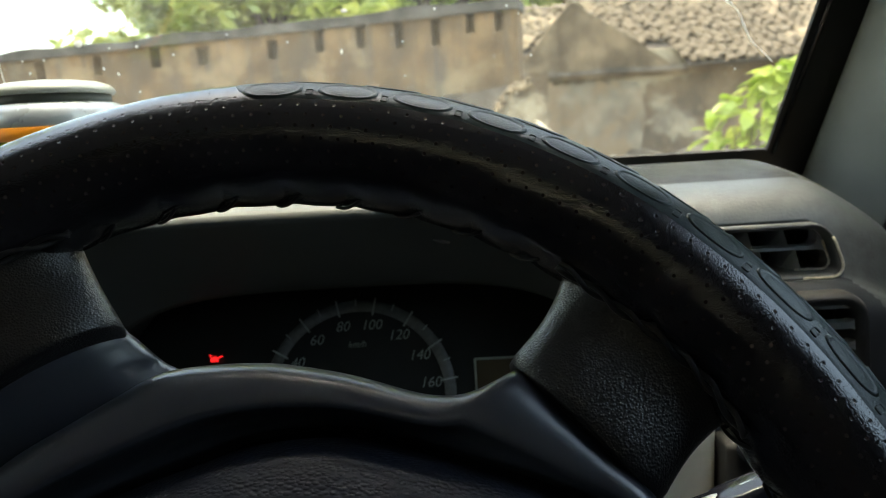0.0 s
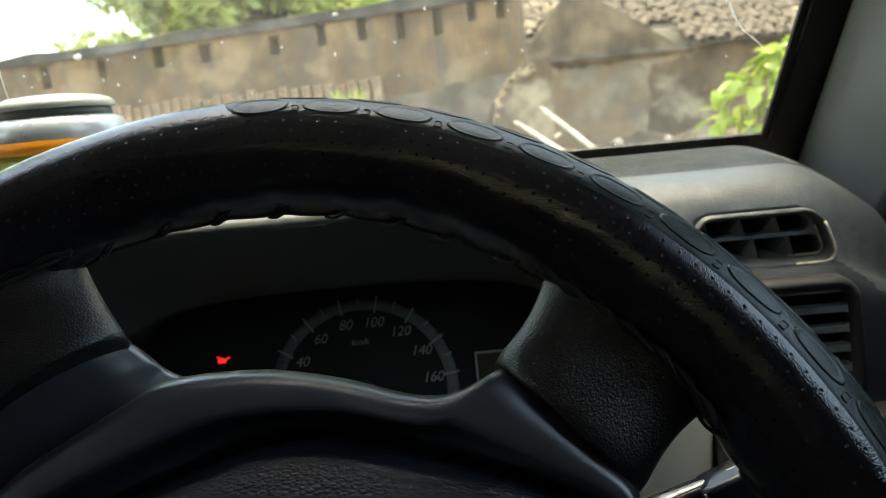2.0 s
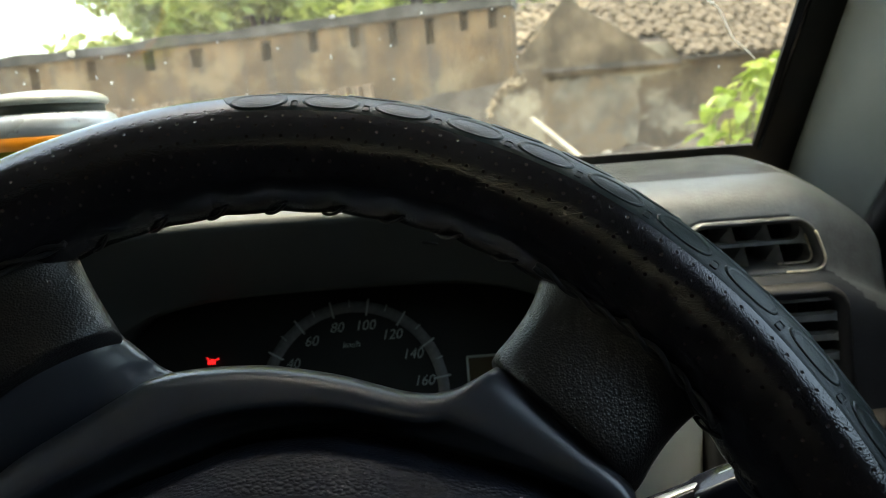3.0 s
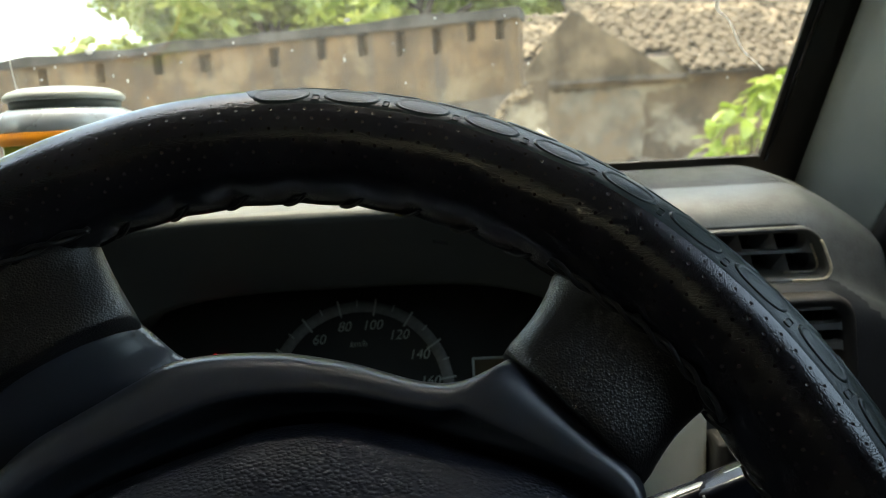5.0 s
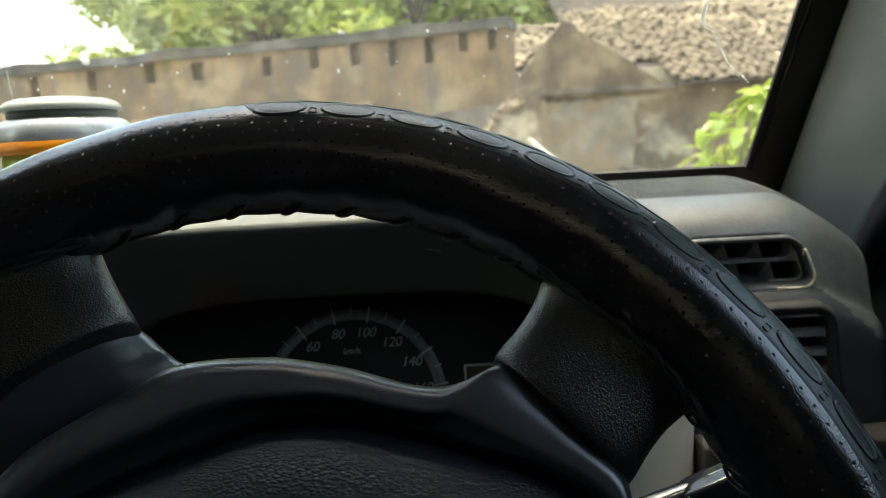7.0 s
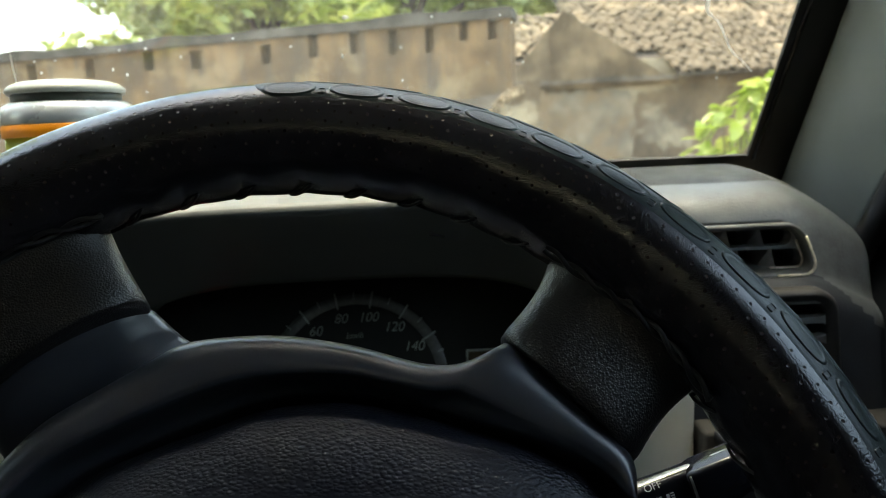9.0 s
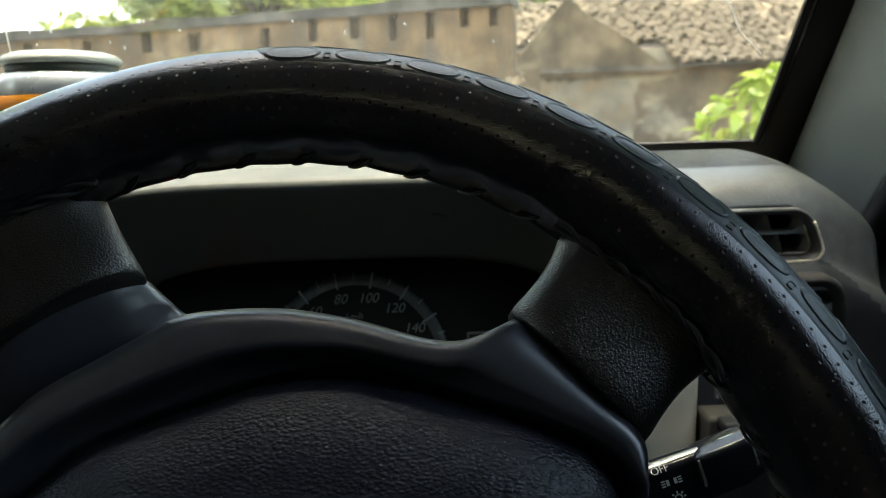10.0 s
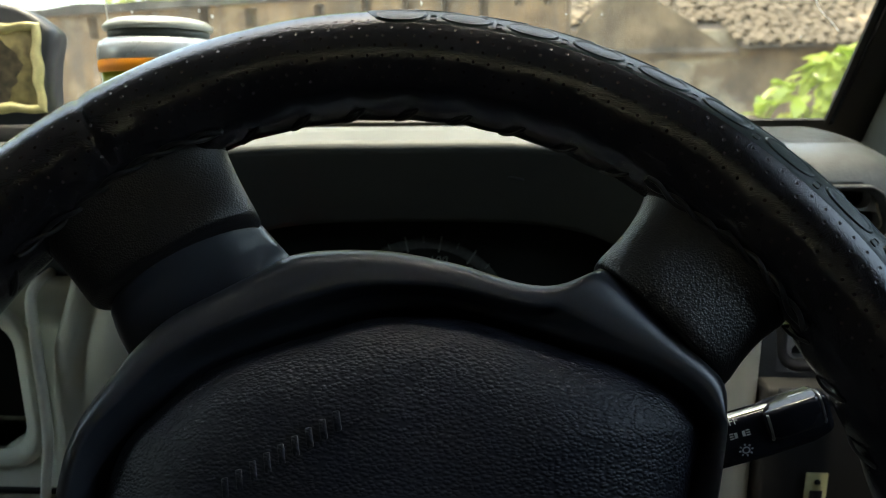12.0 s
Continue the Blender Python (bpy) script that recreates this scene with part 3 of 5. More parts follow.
# ribbed strip along the windscreen
g, base = bmesh.new(), bmesh.new()
rib = spline([(0, 0.445, 1.4125), (0, 0.43, 1.4145), (0, 0.40, 1.4155), (0, 0.37, 1.4137), (0, 0.345, 1.411), (0, 0.328, 1.409)], 12)
last = None
for k in range(72):
    x = 0.150 + 0.0029 * k
    rows, low_row = [], []
    for n_rib, p in enumerate(rib):
        tall = 0.0018 * min(1.0, (11 - n_rib) / 3.0 + 0.25)
        xx = x + (0.43 - p.y) * 0.12
        d = ridge_drop(xx)
        y = p.y + d * 0.1
        rows.append([g.verts.new((xx + o, y, p.z - d + h)) for o, h in ((-0.0006, -0.001), (-0.0005, tall), (0.0005, tall), (0.0006, -0.001))])
        low_row.append(base.verts.new((xx, y, p.z - d + tall - 0.0006)))
    for a, c in zip(rows, rows[1:]):
        for q in range(3):
            g.faces.new((a[q], a[q + 1], c[q + 1], c[q]))
    if last:
        for q in range(len(rib) - 1):
            base.faces.new((last[q], last[q + 1], low_row[q + 1], low_row[q]))
    last = low_row
part("ribbed_strip", g, WORN_GREY, dash, "finely ribbed strip under the windscreen", smooth=False)
part("strip_base", base, surf("matte_black_groove", (0.012, 0.012, 0.012), 0.95, spec=0.03), dash)

# instrument hood: lip, inner side coloured dark for shade, upper side coloured as lit
NX = 48
lip, arc, face_edge, top_back = [], [], [], []
HOOD_SPAN = slice(3, 46)
for i in range(NX + 1):
    a = math.pi * i / NX
    c, s = -math.cos(a), math.sin(a)
    e = 0.42
    u = math.copysign(abs(c) ** 0.55, c)
    lip.append(Vector((-0.012 + 0.20 * u, 0.205 + 0.018 * abs(u) ** 3, 1.23 + 0.1900 * s ** e)))
    arc.append(Vector((-0.006 + 0.172 * u, 0.268, 1.22 + 0.143 * s ** 0.5)))
    face_edge.append(Vector((-0.006 + 0.168 * u, 0.318, 1.215 + 0.150 * s ** 0.5)))
    top_back.append(Vector((-0.012 + 0.215 * u, 0.33, 1.218 + 0.2035 * s ** e)))
mid2 = [Vector((p.x, p.y + 0.03, p.z + 0.0036)) for p in lip]
LIP_R, MIDDLE = 0.006, Vector((-0.012, 0, 1.31))
rounded = []
for k in range(8):
    a = math.pi / 2 * k / 7
    row = []
    for p in lip:
        d = Vector((MIDDLE.x - p.x, 0, MIDDLE.z - p.z)).normalized()
        row.append(p + Vector((0, LIP_R * (1 - math.sin(a)), 0)) + d * LIP_R * 0.8 * (1 - math.cos(a)))
    rounded.append(row)
inner = [[p.lerp(q, f) for p, q in zip(rounded[-1], arc)] for f in (0.05, 0.12, 0.5, 0.94)]
hood = part("instrument_hood", loft([q[HOOD_SPAN] for q in [top_back, mid2] + rounded + inner + [arc]], False), HOOD_SHADE, dash, "rounded grey instrument hood, coloured lighter above as lit and darker within as shade")
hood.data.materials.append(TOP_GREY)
# skylight on the upper side and shade within are put into the colours
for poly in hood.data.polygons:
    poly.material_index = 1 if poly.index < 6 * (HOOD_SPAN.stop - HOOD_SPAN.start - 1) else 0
md = hood.modifiers.new("thick", "SOLIDIFY")
md.thickness, md.offset = 0.0015, 0
part("hood_scuff", box(-0.0045, -0.0008, -0.0007, 0.0045, 0.0008, 0.0007, 0.0005, 2), BLACK, dash, "small moulded tab", m=pose(0.057, 0.217, 1.397, 40, 12, 0))

# top of the dash, over the whole width
top = spline([(0, 0.205, 1.402), (0, 0.215, 1.410), (0, 0.26, 1.415), (0, 0.34, 1.4185), (0, 0.43, 1.4195), (0, 0.475, 1.408), (0, 0.49, 1.39)], 24)
xs = np.concatenate([np.linspace(-1.02, -0.25, 12), np.linspace(-0.22, 0.167, 20)])
bm = loft([[Vector((x, p.y + (0.055 if x > -0.16 else 0.0) * max(0, (0.33 - p.y) / 0.125), p.z)) for p in top] + [Vector((x, 0.49, 1.37)), Vector((x, 0.24 if x < -0.2 else 0.27, 1.37))] for x in xs], True, True, True)
part("dash_top", bm, TOP_GREY, dash, "pale grey dash top under the windscreen")

# lower dash, pale, with an opening
low = box(-1.02, 0.245, 0.9, 0.2205, 0.30, 1.325, 0.012, 3)
lower = part("lower_dash", low, LOWER_GREY, dash, "pale grey lower dash panel")
cut(lower, [box(-0.175, 0.2, 1.12, 0.150, 0.35, 1.36), prism(rounded_rect(-0.42, 1.20, -0.287, 1.296, 0.02), 0.2, 0.4)])
cowl = []
for z in np.linspace(1.365, 1.172, 26):
    xl = float(np.interp(z, (1.172, 1.20, 1.24, 1.281, 1.326, 1.365), (-0.2705, -0.2680, -0.2640, -0.2570, -0.2390, -0.2300)))
    k = max(0.0, min(1.0, (z - 1.215) / 0.06))
    cowl.append([Vector((xl + dx, y, z)) for dx, y in ((0.0, 0.2475), (0.0012, 0.2442 - 0.002 * k), (0.0045, 0.2432 - 0.0050 * k), (0.010, 0.2428 - 0.0068 * k), (0.0165, 0.2428 - 0.0060 * k), (0.021, 0.2430 - 0.0018 * k), (0.026, 0.2430 - 0.0030 * k), (0.036, 0.2425 - 0.0100 * k), (0.052, 0.2425 - 0.0120 * k), (0.070, 0.2460), (0.070, 0.2900))])
part("cowl_panel", loft(cowl, False), LOWER_GREY, dash, "pale grey folded side of the column cowl")
part("panel_seam", box(-0.60, 0.2425, 1.1655, -0.20, 0.2475, 1.1700, 0.001, 1), RUBBER, dash)
part("cubby", box(-0.44, 0.296, 1.18, -0.27, 0.36, 1.31), RUBBER, dash)
part("cubby_lip", vent_frame([(rounded_rect(-0.435 + d, 1.186 + d, -0.272 - d, 1.31 - d, 0.03 - d * 0.6), y) for d, y in ((0.0, 0.290), (0.0, 0.243), (0.004, 0.2405), (0.014, 0.2475), (0.014, 0.29))]), LOWER_GREY, dash)
part("centre_dark", box(-1.02, 0.262, 1.318, -0.19, 0.33, 1.40, 0.01, 3), DASH_GREY, dash)
part("knee_panel", box(-0.19, 0.255, 0.9, 0.185, 0.31, 1.16, 0.015, 3), LOWER_GREY, dash)
part("right_lower", box(0.2215, 0.237, 0.85, 0.40, 0.30, 1.2585, 0.003, 2), RUBBER, dash)

# ---- instrument cluster ----
CL = pose(0, 0.315, 1.336, 90 - 22)
cluster = thing("instrument_cluster", "black instrument cluster with a central speedometer", "instrument cluster", CL)
part("dial_face", box(-0.175, -0.11, -0.004, 0.165, 0.03, -0.0005, 0.001, 1), DIAL, cluster)
DC = (-0.006, -0.061)
bezel = [[Vector(p) for p in q] for q in (arc, face_edge)]
inv = CL.inverted()
part("bezel", loft([[inv @ p for p in q] for q in bezel], False), BLACK, cluster, "black tunnel round the dials")


def annulus(r0, r1, a0, a1, z0, z1, n=72):
    rings = []
    for a in np.linspace(radians(a0), radians(a1), n):
        c, s = math.cos(a), math.sin(a)
        rings.append([Vector((DC[0] + r * c, DC[1] + r * s, z)) for r, z in ((r0, 0), (r0 + 0.0006, z0), ((r0 + r1) / 2, z1), (r1 - 0.0006, z0), (r1, 0))])
    return loft(rings, False)


part("dial_ring", annulus(0.0585, 0.0665, -12, 192, 0.0008, 0.0014), RING, cluster, "brushed grey dial ring")
for k in range(19):
    kmh = 10 * k
    a = 196.5 - 23.5 * kmh / 20.0
    major = kmh % 20 == 0
    r0, r1, w = (0.0565, 0.0685, 0.0006) if major else (0.0625, 0.0675, 0.0004)
    t = box(r0, -w, 0.0014, r1, w, 0.0022, 0, 1)
    part("tick", t, PRINT, cluster, m=pose(DC[0], DC[1], 0, 0, 0, a), smooth=False)
for kmh in (20, 40, 60, 80, 100, 120, 140, 160):
    a = radians(196.5 - 23.5 * kmh / 20.0)
    part("numeral", text_mesh(str(kmh), 0.0098, 0.25), PRINT, cluster, m=pose(DC[0] + 0.0495 * math.cos(a), DC[1] + 0.0495 * math.sin(a), 0.0004), smooth=False)
part("unit_lettering", text_mesh("km/h", 0.0062, 0.25), PRINT, cluster, m=pose(-0.0068, -0.0252, 0.0004), smooth=False)
needle_a = 196.5
part("needle", box(0.0, -0.0007, 0.003, 0.055, 0.0007, 0.004, 0.0003, 1), PRINT, cluster, m=pose(DC[0], DC[1], 0, 0, 0, needle_a))
part("needle_cap", lathe([(0.009, 0.0), (0.009, 0.004), (0.007, 0.006)], 24, (DC[0], DC[1], 0)), BLACK, cluster)
# red oil lamp
RED = glow("red_lamp", (1.0, 0.02, 0.03), 0.24)
oil = bmesh.new()
merge(oil, box(-0.0035, -0.0018, 0, 0.0022, 0.0012, 0.0006, 0.0003, 1))
merge(oil, box(0.0016, -0.0002, 0, 0.0052, 0.0008, 0.0006, 0.0002, 1), pose(0, 0, 0, 0, 0, 18))
merge(oil, box(-0.0052, 0.0002, 0, -0.0030, 0.0012, 0.0006, 0.0002, 1), pose(0, 0, 0, 0, 0, -25))
merge(oil, box(-0.0012, 0.0008, 0, 0.0002, 0.0020, 0.0006, 0.0002, 1))
part("oil_lamp", oil, RED, cluster, "lit red oil-can warning lamp", m=pose(-0.1053, -0.0299, 0.0003))
# small display with a pale edge
part("display", box(0.0745, -0.075, 0, 0.125, -0.040, 0.0008, 0.0003, 1), surf("brown_display", (0.075, 0.058, 0.030), 0.5), cluster, "unlit olive display panel")
edge = bmesh.new()
for b in ((0.0735, -0.0405, 0.126, -0.0388), (0.0732, -0.076, 0.0748, -0.0395)):
    merge(edge, box(b[0], b[1], 0.0006, b[2], b[3], 0.0018, 0.0004, 1))
part("display_edge", edge, PRINT, cluster)

# ---- stalk ----
STALK_BLACK = surf("smooth_black_moulding", (0.016, 0.017, 0.023), 0.13, vary=0.15, scale=80)
stalk = thing("light_stalk", "black light-switch stalk with white symbols on the column", "stalk", pose(0.1355, 0.096, 1.2985, 0, -19, 0))
ring = lambda x, hy, hz, up=0.0, e=0.36, fwd=0.0, n=36: [Vector((x, -0.0085 - fwd + hy + hy * math.copysign(abs(math.cos(a)) ** e, math.cos(a)), up + hz * math.copysign(abs(math.sin(a)) ** e, math.sin(a)))) for a in np.linspace(0, 2 * math.pi, n, endpoint=False)]
part("stem", loft([ring(-0.09, 0.0052, 0.009, -0.001), ring(-0.02, 0.0052, 0.0106, -0.0006), ring(0.020, 0.0050, 0.0108, -0.0004), ring(0.040, 0.0046, 0.0102, 0.0004), ring(0.0462, 0.0042, 0.0090, 0.0014), ring(0.0480, 0.0032, 0.0076, 0.0018)], True, True, True), STALK_BLACK, stalk)
part("knob", loft([ring(0.0216, 0.0030, 0.0050, 0.0036), ring(0.0222, 0.0046, 0.0062, 0.0036, 0.45, 0.0010), ring(0.0238, 0.0062, 0.0069, 0.0038, 0.4, 0.0024), ring(0.0262, 0.0068, 0.0072, 0.0040, 0.35, 0.0033), ring(0.0425, 0.0066, 0.0070, 0.0050, 0.35, 0.0031), ring(0.0444, 0.0060, 0.0066, 0.0051, 0.4, 0.0022), ring(0.0454, 0.0048, 0.0056, 0.0051, 0.45, 0.0008)], True, True, True), STALK_BLACK, stalk, "flat-faced twist knob")
# silvery strips on stem and knob stand in for windscreen highlights on black plastic
STALK_GLINT = surf("silver_stalk_glint", (0.42, 0.42, 0.39), 0.30, metal=0.6, vary=0.2, scale=300)
ridge = []
for x, w, z in ((-0.088, 0.0022, 0.0078), (-0.02, 0.0022, 0.0098), (0.010, 0.0022, 0.0103), (0.024, 0.0018, 0.0104), (0.034, 0.0012, 0.0110), (0.044, 0.0008, 0.0116)):
    ridge.append([Vector((x, -0.0045 + w * math.cos(a), z + 0.0006 * math.sin(a))) for a in np.linspace(0, 2 * math.pi, 10, endpoint=False)])
part("top_glint", loft(ridge, True, True, True), STALK_GLINT, stalk, "silvery strip standing in for the highlight along the top")
part("knob_glint", tube(ring(0.0447, 0.0060, 0.0066, 0.0051, 0.4, 0.0024)[9:26], 0.00042, 6), STALK_GLINT, stalk, "silvery line standing in for the highlight on the knob's rim")
part("knob_glint", tube(ring(0.0232, 0.0058, 0.0068, 0.0037, 0.42, 0.0021)[14:27], 0.00055, 6), STALK_GLINT, stalk)
WHITE = surf("white_print", (0.7, 0.7, 0.7), 0.6, vary=0.05)
part("off_lettering", text_mesh("OFF", 0.0042), WHITE, stalk, m=pose(0.0080, -0.0081, 0.0096, 60, 0, 0), smooth=False)
sym = bmesh.new()
for s in (-1, 1):
    merge(sym, box(s * 0.0016 - 0.0006, -0.0012, 0, s * 0.0016 + 0.0006, 0.0012, 0.0003))
    for k in (-1, 0, 1):
        merge(sym, box(s * 0.0034 - 0.0008, k * 0.0011 - 0.0002, 0, s * 0.0034 + 0.0008, k * 0.0011 + 0.0002, 0.0003))
part("side_lamp_symbol", sym, WHITE, stalk, m=pose(0.0109, -0.0088, 0.0036, 88, 0, 0), smooth=False)
sym = bmesh.new()
merge(sym, loft([[Vector((r * math.cos(a), r * math.sin(a), 0.0002)) for a in np.linspace(0, 6.283, 24, endpoint=False)] for r in (0.0011, 0.0017)]))
for k in range(8):
    merge(sym, box(0.0021, -0.0003, 0, 0.003, 0.0003, 0.0003), pose(0, 0, 0, 0, 0, 45 * k))
part("head_lamp_symbol", sym, WHITE, stalk, m=pose(0.0116, -0.0088, -0.0040, 92, 0, 0), smooth=False)

part("ledge_bar", box(0.2275, 0.2255, 1.2520, 0.262, 0.240, 1.2595, 0.003, 3), surf("dull_ledge_plastic", (0.012, 0.014, 0.020), 0.6, spec=0.2), dash, "dull grey ledge")
# column shroud under the wheel
part("column_shroud", loft([[Vector((hx * math.copysign(abs(math.cos(a)) ** 0.7, math.cos(a)), y, z + hz * math.sin(a))) for a in np.linspace(0, 6.283, 32, endpoint=False)] for y, z, hx, hz in ((0.06, 1.27, 0.05, 0.05), (0.075, 1.262, 0.062, 0.058), (0.15, 1.222, 0.066, 0.06), (0.27, 1.16, 0.07, 0.06))], True, True, True), BLACK, dash, "black steering column shroud")

# ---- small switch below the vent ----
sw = thing("fuel_label", "small cream sticker with a black pictogram on the dash", "sticker")
part("sticker", box(0.2490, 0.2328, 1.1555, 0.2630, 0.2342, 1.2020, 0.0004, 1), surf("cream_paper", (0.72, 0.70, 0.38), 0.6), sw)
part("pictogram", box(0.2520, 0.2322, 1.1575, 0.2600, 0.2331, 1.1895, 0.0003, 1), RUBBER, sw)
part("mark", lathe([(0.002, 0.0), (0.002, 0.0006)], 16), RUBBER, sw, m=pose(0.2560, 0.2325, 1.1960, 90))

# ---- air-freshener jar ----
jar = thing("gel_jar", "air-freshener jar of green gel with silver lid on the dash", "jar", pose(-0.196, 0.318, 1.4155))
GEL = surf("yellow_green_gel", (0.30, 0.36, 0.03), 0.25, vary=0.1)
SILVER = surf("frosted_silver_collar", (0.44, 0.49, 0.54), 0.28, metal=0.35, vary=0.05)
FROST = surf("frosted_lid", (0.36, 0.39, 0.37), 0.30, vary=0.05)
ORANGE = surf("orange_band", (0.75, 0.25, 0.01), 0.4, vary=0.1)
part("body", lathe([(0.036, 0.0), (0.039, 0.003), (0.0405, 0.02), (0.041, 0.0485)], 64), GEL, jar, "yellow-green gel in a clear body")
part("band", lathe([(0.0412, 0.0485), (0.0425, 0.0492), (0.0425, 0.0562), (0.0415, 0.057)], 64), ORANGE, jar, "orange band")
part("collar", lathe([(0.0418, 0.057), (0.0422, 0.0575), (0.0422, 0.064), (0.040, 0.0695), (0.036, 0.0715)], 64), SILVER, jar, "silver collar")
part("neck", lathe([(0.0340, 0.0712), (0.0345, 0.0772)], 64), surf("dark_slots", (0.07, 0.08, 0.07), 0.4), jar, "dark vent slot")
part("lid", lathe([(0.0335, 0.0768), (0.0362, 0.0772), (0.0373, 0.0788), (0.0368, 0.0808), (0.0340, 0.0832), (0.029, 0.0850), (0.018, 0.0863), (0.0, 0.0868)], 64), FROST, jar, "domed frosted lid")

# ---- picture stand ----
frame_thing = thing("picture_stand", "small gilt picture frame on an arched dark stand", "picture frame", pose(-0.3055, 0.300, 1.4155, 0, 0, 8) @ pose(0, 0, 0, -6))
GILT = surf("pale_gilt", (0.60, 0.56, 0.29), 0.42, metal=0.15, vary=0.15, scale=160, grain=0.0004, grain_scale=500)
out = [(p.x, p.y) for p in spline([(-0.042, 0.0, 0), (-0.042, 0.03, 0), (-0.044, 0.055, 0), (-0.048, 0.074, 0), (-0.045, 0.083, 0), (-0.034, 0.092, 0), (-0.016, 0.0985, 0), (0.004, 0.0985, 0), (0.020, 0.093, 0), (0.032, 0.084, 0), (0.0365, 0.076, 0), (0.0325, 0.056, 0), (0.0305, 0.03, 0), (0.031, 0.0, 0)], 60)]
o2 = [Vector((x, 0.004, z)) for x, z in out]
part("stand", loft([[p.copy() for p in o2], [Vector((p.x * 0.97, -0.005, p.z * 0.985)) for p in o2], [Vector((p.x * 0.9, -0.006, p.z * 0.95)) for p in o2]][::-1] + [[Vector((p.x, 0.016, p.z)) for p in o2]], True, True, True), surf("slate_stand", (0.035, 0.04, 0.05), 0.4, vary=0.2), frame_thing, "arched slate-coloured backing")
def border_point(s):
    """Round the border: a rectangle with wavy sides and flared corners."""
    k, f = int(s) % 4, s % 1.0
    t = 2 * f - 1
    bow = -0.0013 * (1 - abs(t) ** 3) + 0.0007 * math.cos(9 * t)
    hw, hz = 0.0315, 0.0295
    x, z = ((t * hw, hz + bow), (hw + bow, -t * hz), (-t * hw, -hz - bow), (-hw - bow, t * hz))[k]
    return Vector((x - 0.004, -0.008, z + 0.052))
path = [border_point(s) for s in np.linspace(0, 4, 121)[:-1]]
rings = []
for i, p in enumerate(path):
    c = Vector((-0.004, -0.008, 0.052))
    o = (p - c).normalized()
    rings.append([p + o * 0.0035, p + o * 0.001 + Vector((0, -0.0035, 0)), p - o * 0.003 + Vector((0, -0.002, 0)), p - o * 0.0045, p + Vector((0, 0.004, 0))])
gf = loft(rings + [rings[0]], True)
part("gilt_border", gf, GILT, frame_thing, "wavy gilt border")
part("print", box(-0.034, -0.008, 0.024, 0.026, -0.006, 0.080, 0.0004, 1), surf("sepia_print", (0.30, 0.26, 0.12), 0.4, vary=0.5, scale=70, dark=(0.06, 0.05, 0.03)), frame_thing, "faded yellow-brown print")
part("dark_shape", loft([[Vector((-0.006 + 0.020 * q * math.cos(a) * (1 + 0.12 * math.sin(3 * a) + 0.08 * math.sin(11 * a)), -0.0085, 0.050 + 0.022 * q * math.sin(a) * (1 + 0.15 * math.cos(5 * a)))) for a in np.linspace(0, 6.283, 40, endpoint=False)] for q in (0.05, 1.0)], True, True, False), surf("dark_print", (0.10, 0.085, 0.055), 0.4, vary=0.5, scale=150, dark=(0.012, 0.012, 0.012)), frame_thing)
part("foot", box(-0.056, -0.014, 0.0, 0.056, 0.022, 0.012, 0.003, 2), BLACK, frame_thing, "black foot")

# white cable down the dash
cable = tagged(part("white_cable", tube(spline([(-0.264, 0.262, 1.328), (-0.2655, 0.241, 1.319), (-0.2645, 0.2365, 1.290), (-0.2640, 0.2350, 1.255), (-0.2665, 0.2365, 1.214), (-0.2755, 0.2385, 1.172), (-0.276, 0.240, 1.168)], 40), 0.0035, 10), surf("off_white_sheath", (0.88, 0.86, 0.76), 0.45)), "off-white cable hanging down the lower dash", "cable")

# ---- windscreen and pillars ----
RAKE = -0.91
screen = thing("windscreen", "raked dusty windscreen with a black printed edge", "windscreen", kind="structure")


def on_screen(x, z, off=0.0):
    """A point of the windscreen's plane at that height; off: towards the driver."""
    return Vector((x, 0.465 + (z - 1.422) * RAKE - off * 0.74, z - off * 0.67))


TOPZ = 1.93
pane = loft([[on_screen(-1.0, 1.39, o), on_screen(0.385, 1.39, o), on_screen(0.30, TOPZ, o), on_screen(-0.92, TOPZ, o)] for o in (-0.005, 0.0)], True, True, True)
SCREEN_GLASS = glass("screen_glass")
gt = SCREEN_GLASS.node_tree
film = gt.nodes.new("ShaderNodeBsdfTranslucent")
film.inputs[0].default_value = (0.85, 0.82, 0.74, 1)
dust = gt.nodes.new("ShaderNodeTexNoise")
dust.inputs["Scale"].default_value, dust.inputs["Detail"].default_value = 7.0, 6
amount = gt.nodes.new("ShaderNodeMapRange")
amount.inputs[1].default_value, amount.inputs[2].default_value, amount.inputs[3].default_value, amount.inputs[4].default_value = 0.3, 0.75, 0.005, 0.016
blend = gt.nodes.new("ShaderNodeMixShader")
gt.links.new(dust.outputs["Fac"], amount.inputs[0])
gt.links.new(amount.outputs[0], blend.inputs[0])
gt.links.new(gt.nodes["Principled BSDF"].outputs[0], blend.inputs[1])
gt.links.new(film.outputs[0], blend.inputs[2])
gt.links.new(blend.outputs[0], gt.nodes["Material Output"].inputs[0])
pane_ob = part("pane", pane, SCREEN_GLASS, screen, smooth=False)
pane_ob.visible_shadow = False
fr = bmesh.new()


def band(a, b, c, d, t=0.003):
    return loft([[on_screen(x, z, o) for x, z in (a, b, c, d)] for o in (0.0005, t)], True, True, True)


merge(fr, band((-1.0, 1.385), (0.43, 1.385), (0.43, 1.4225), (-1.0, 1.4285)))
part("bottom_band", fr, FRIT, screen, "black printed lower edge", smooth=False)
part("side_band", band((0.3475, 1.42), (0.392, 1.39), (0.338, TOPZ), (0.285, TOPZ), 0.004), FRIT, screen, "black printed side edge", smooth=False)
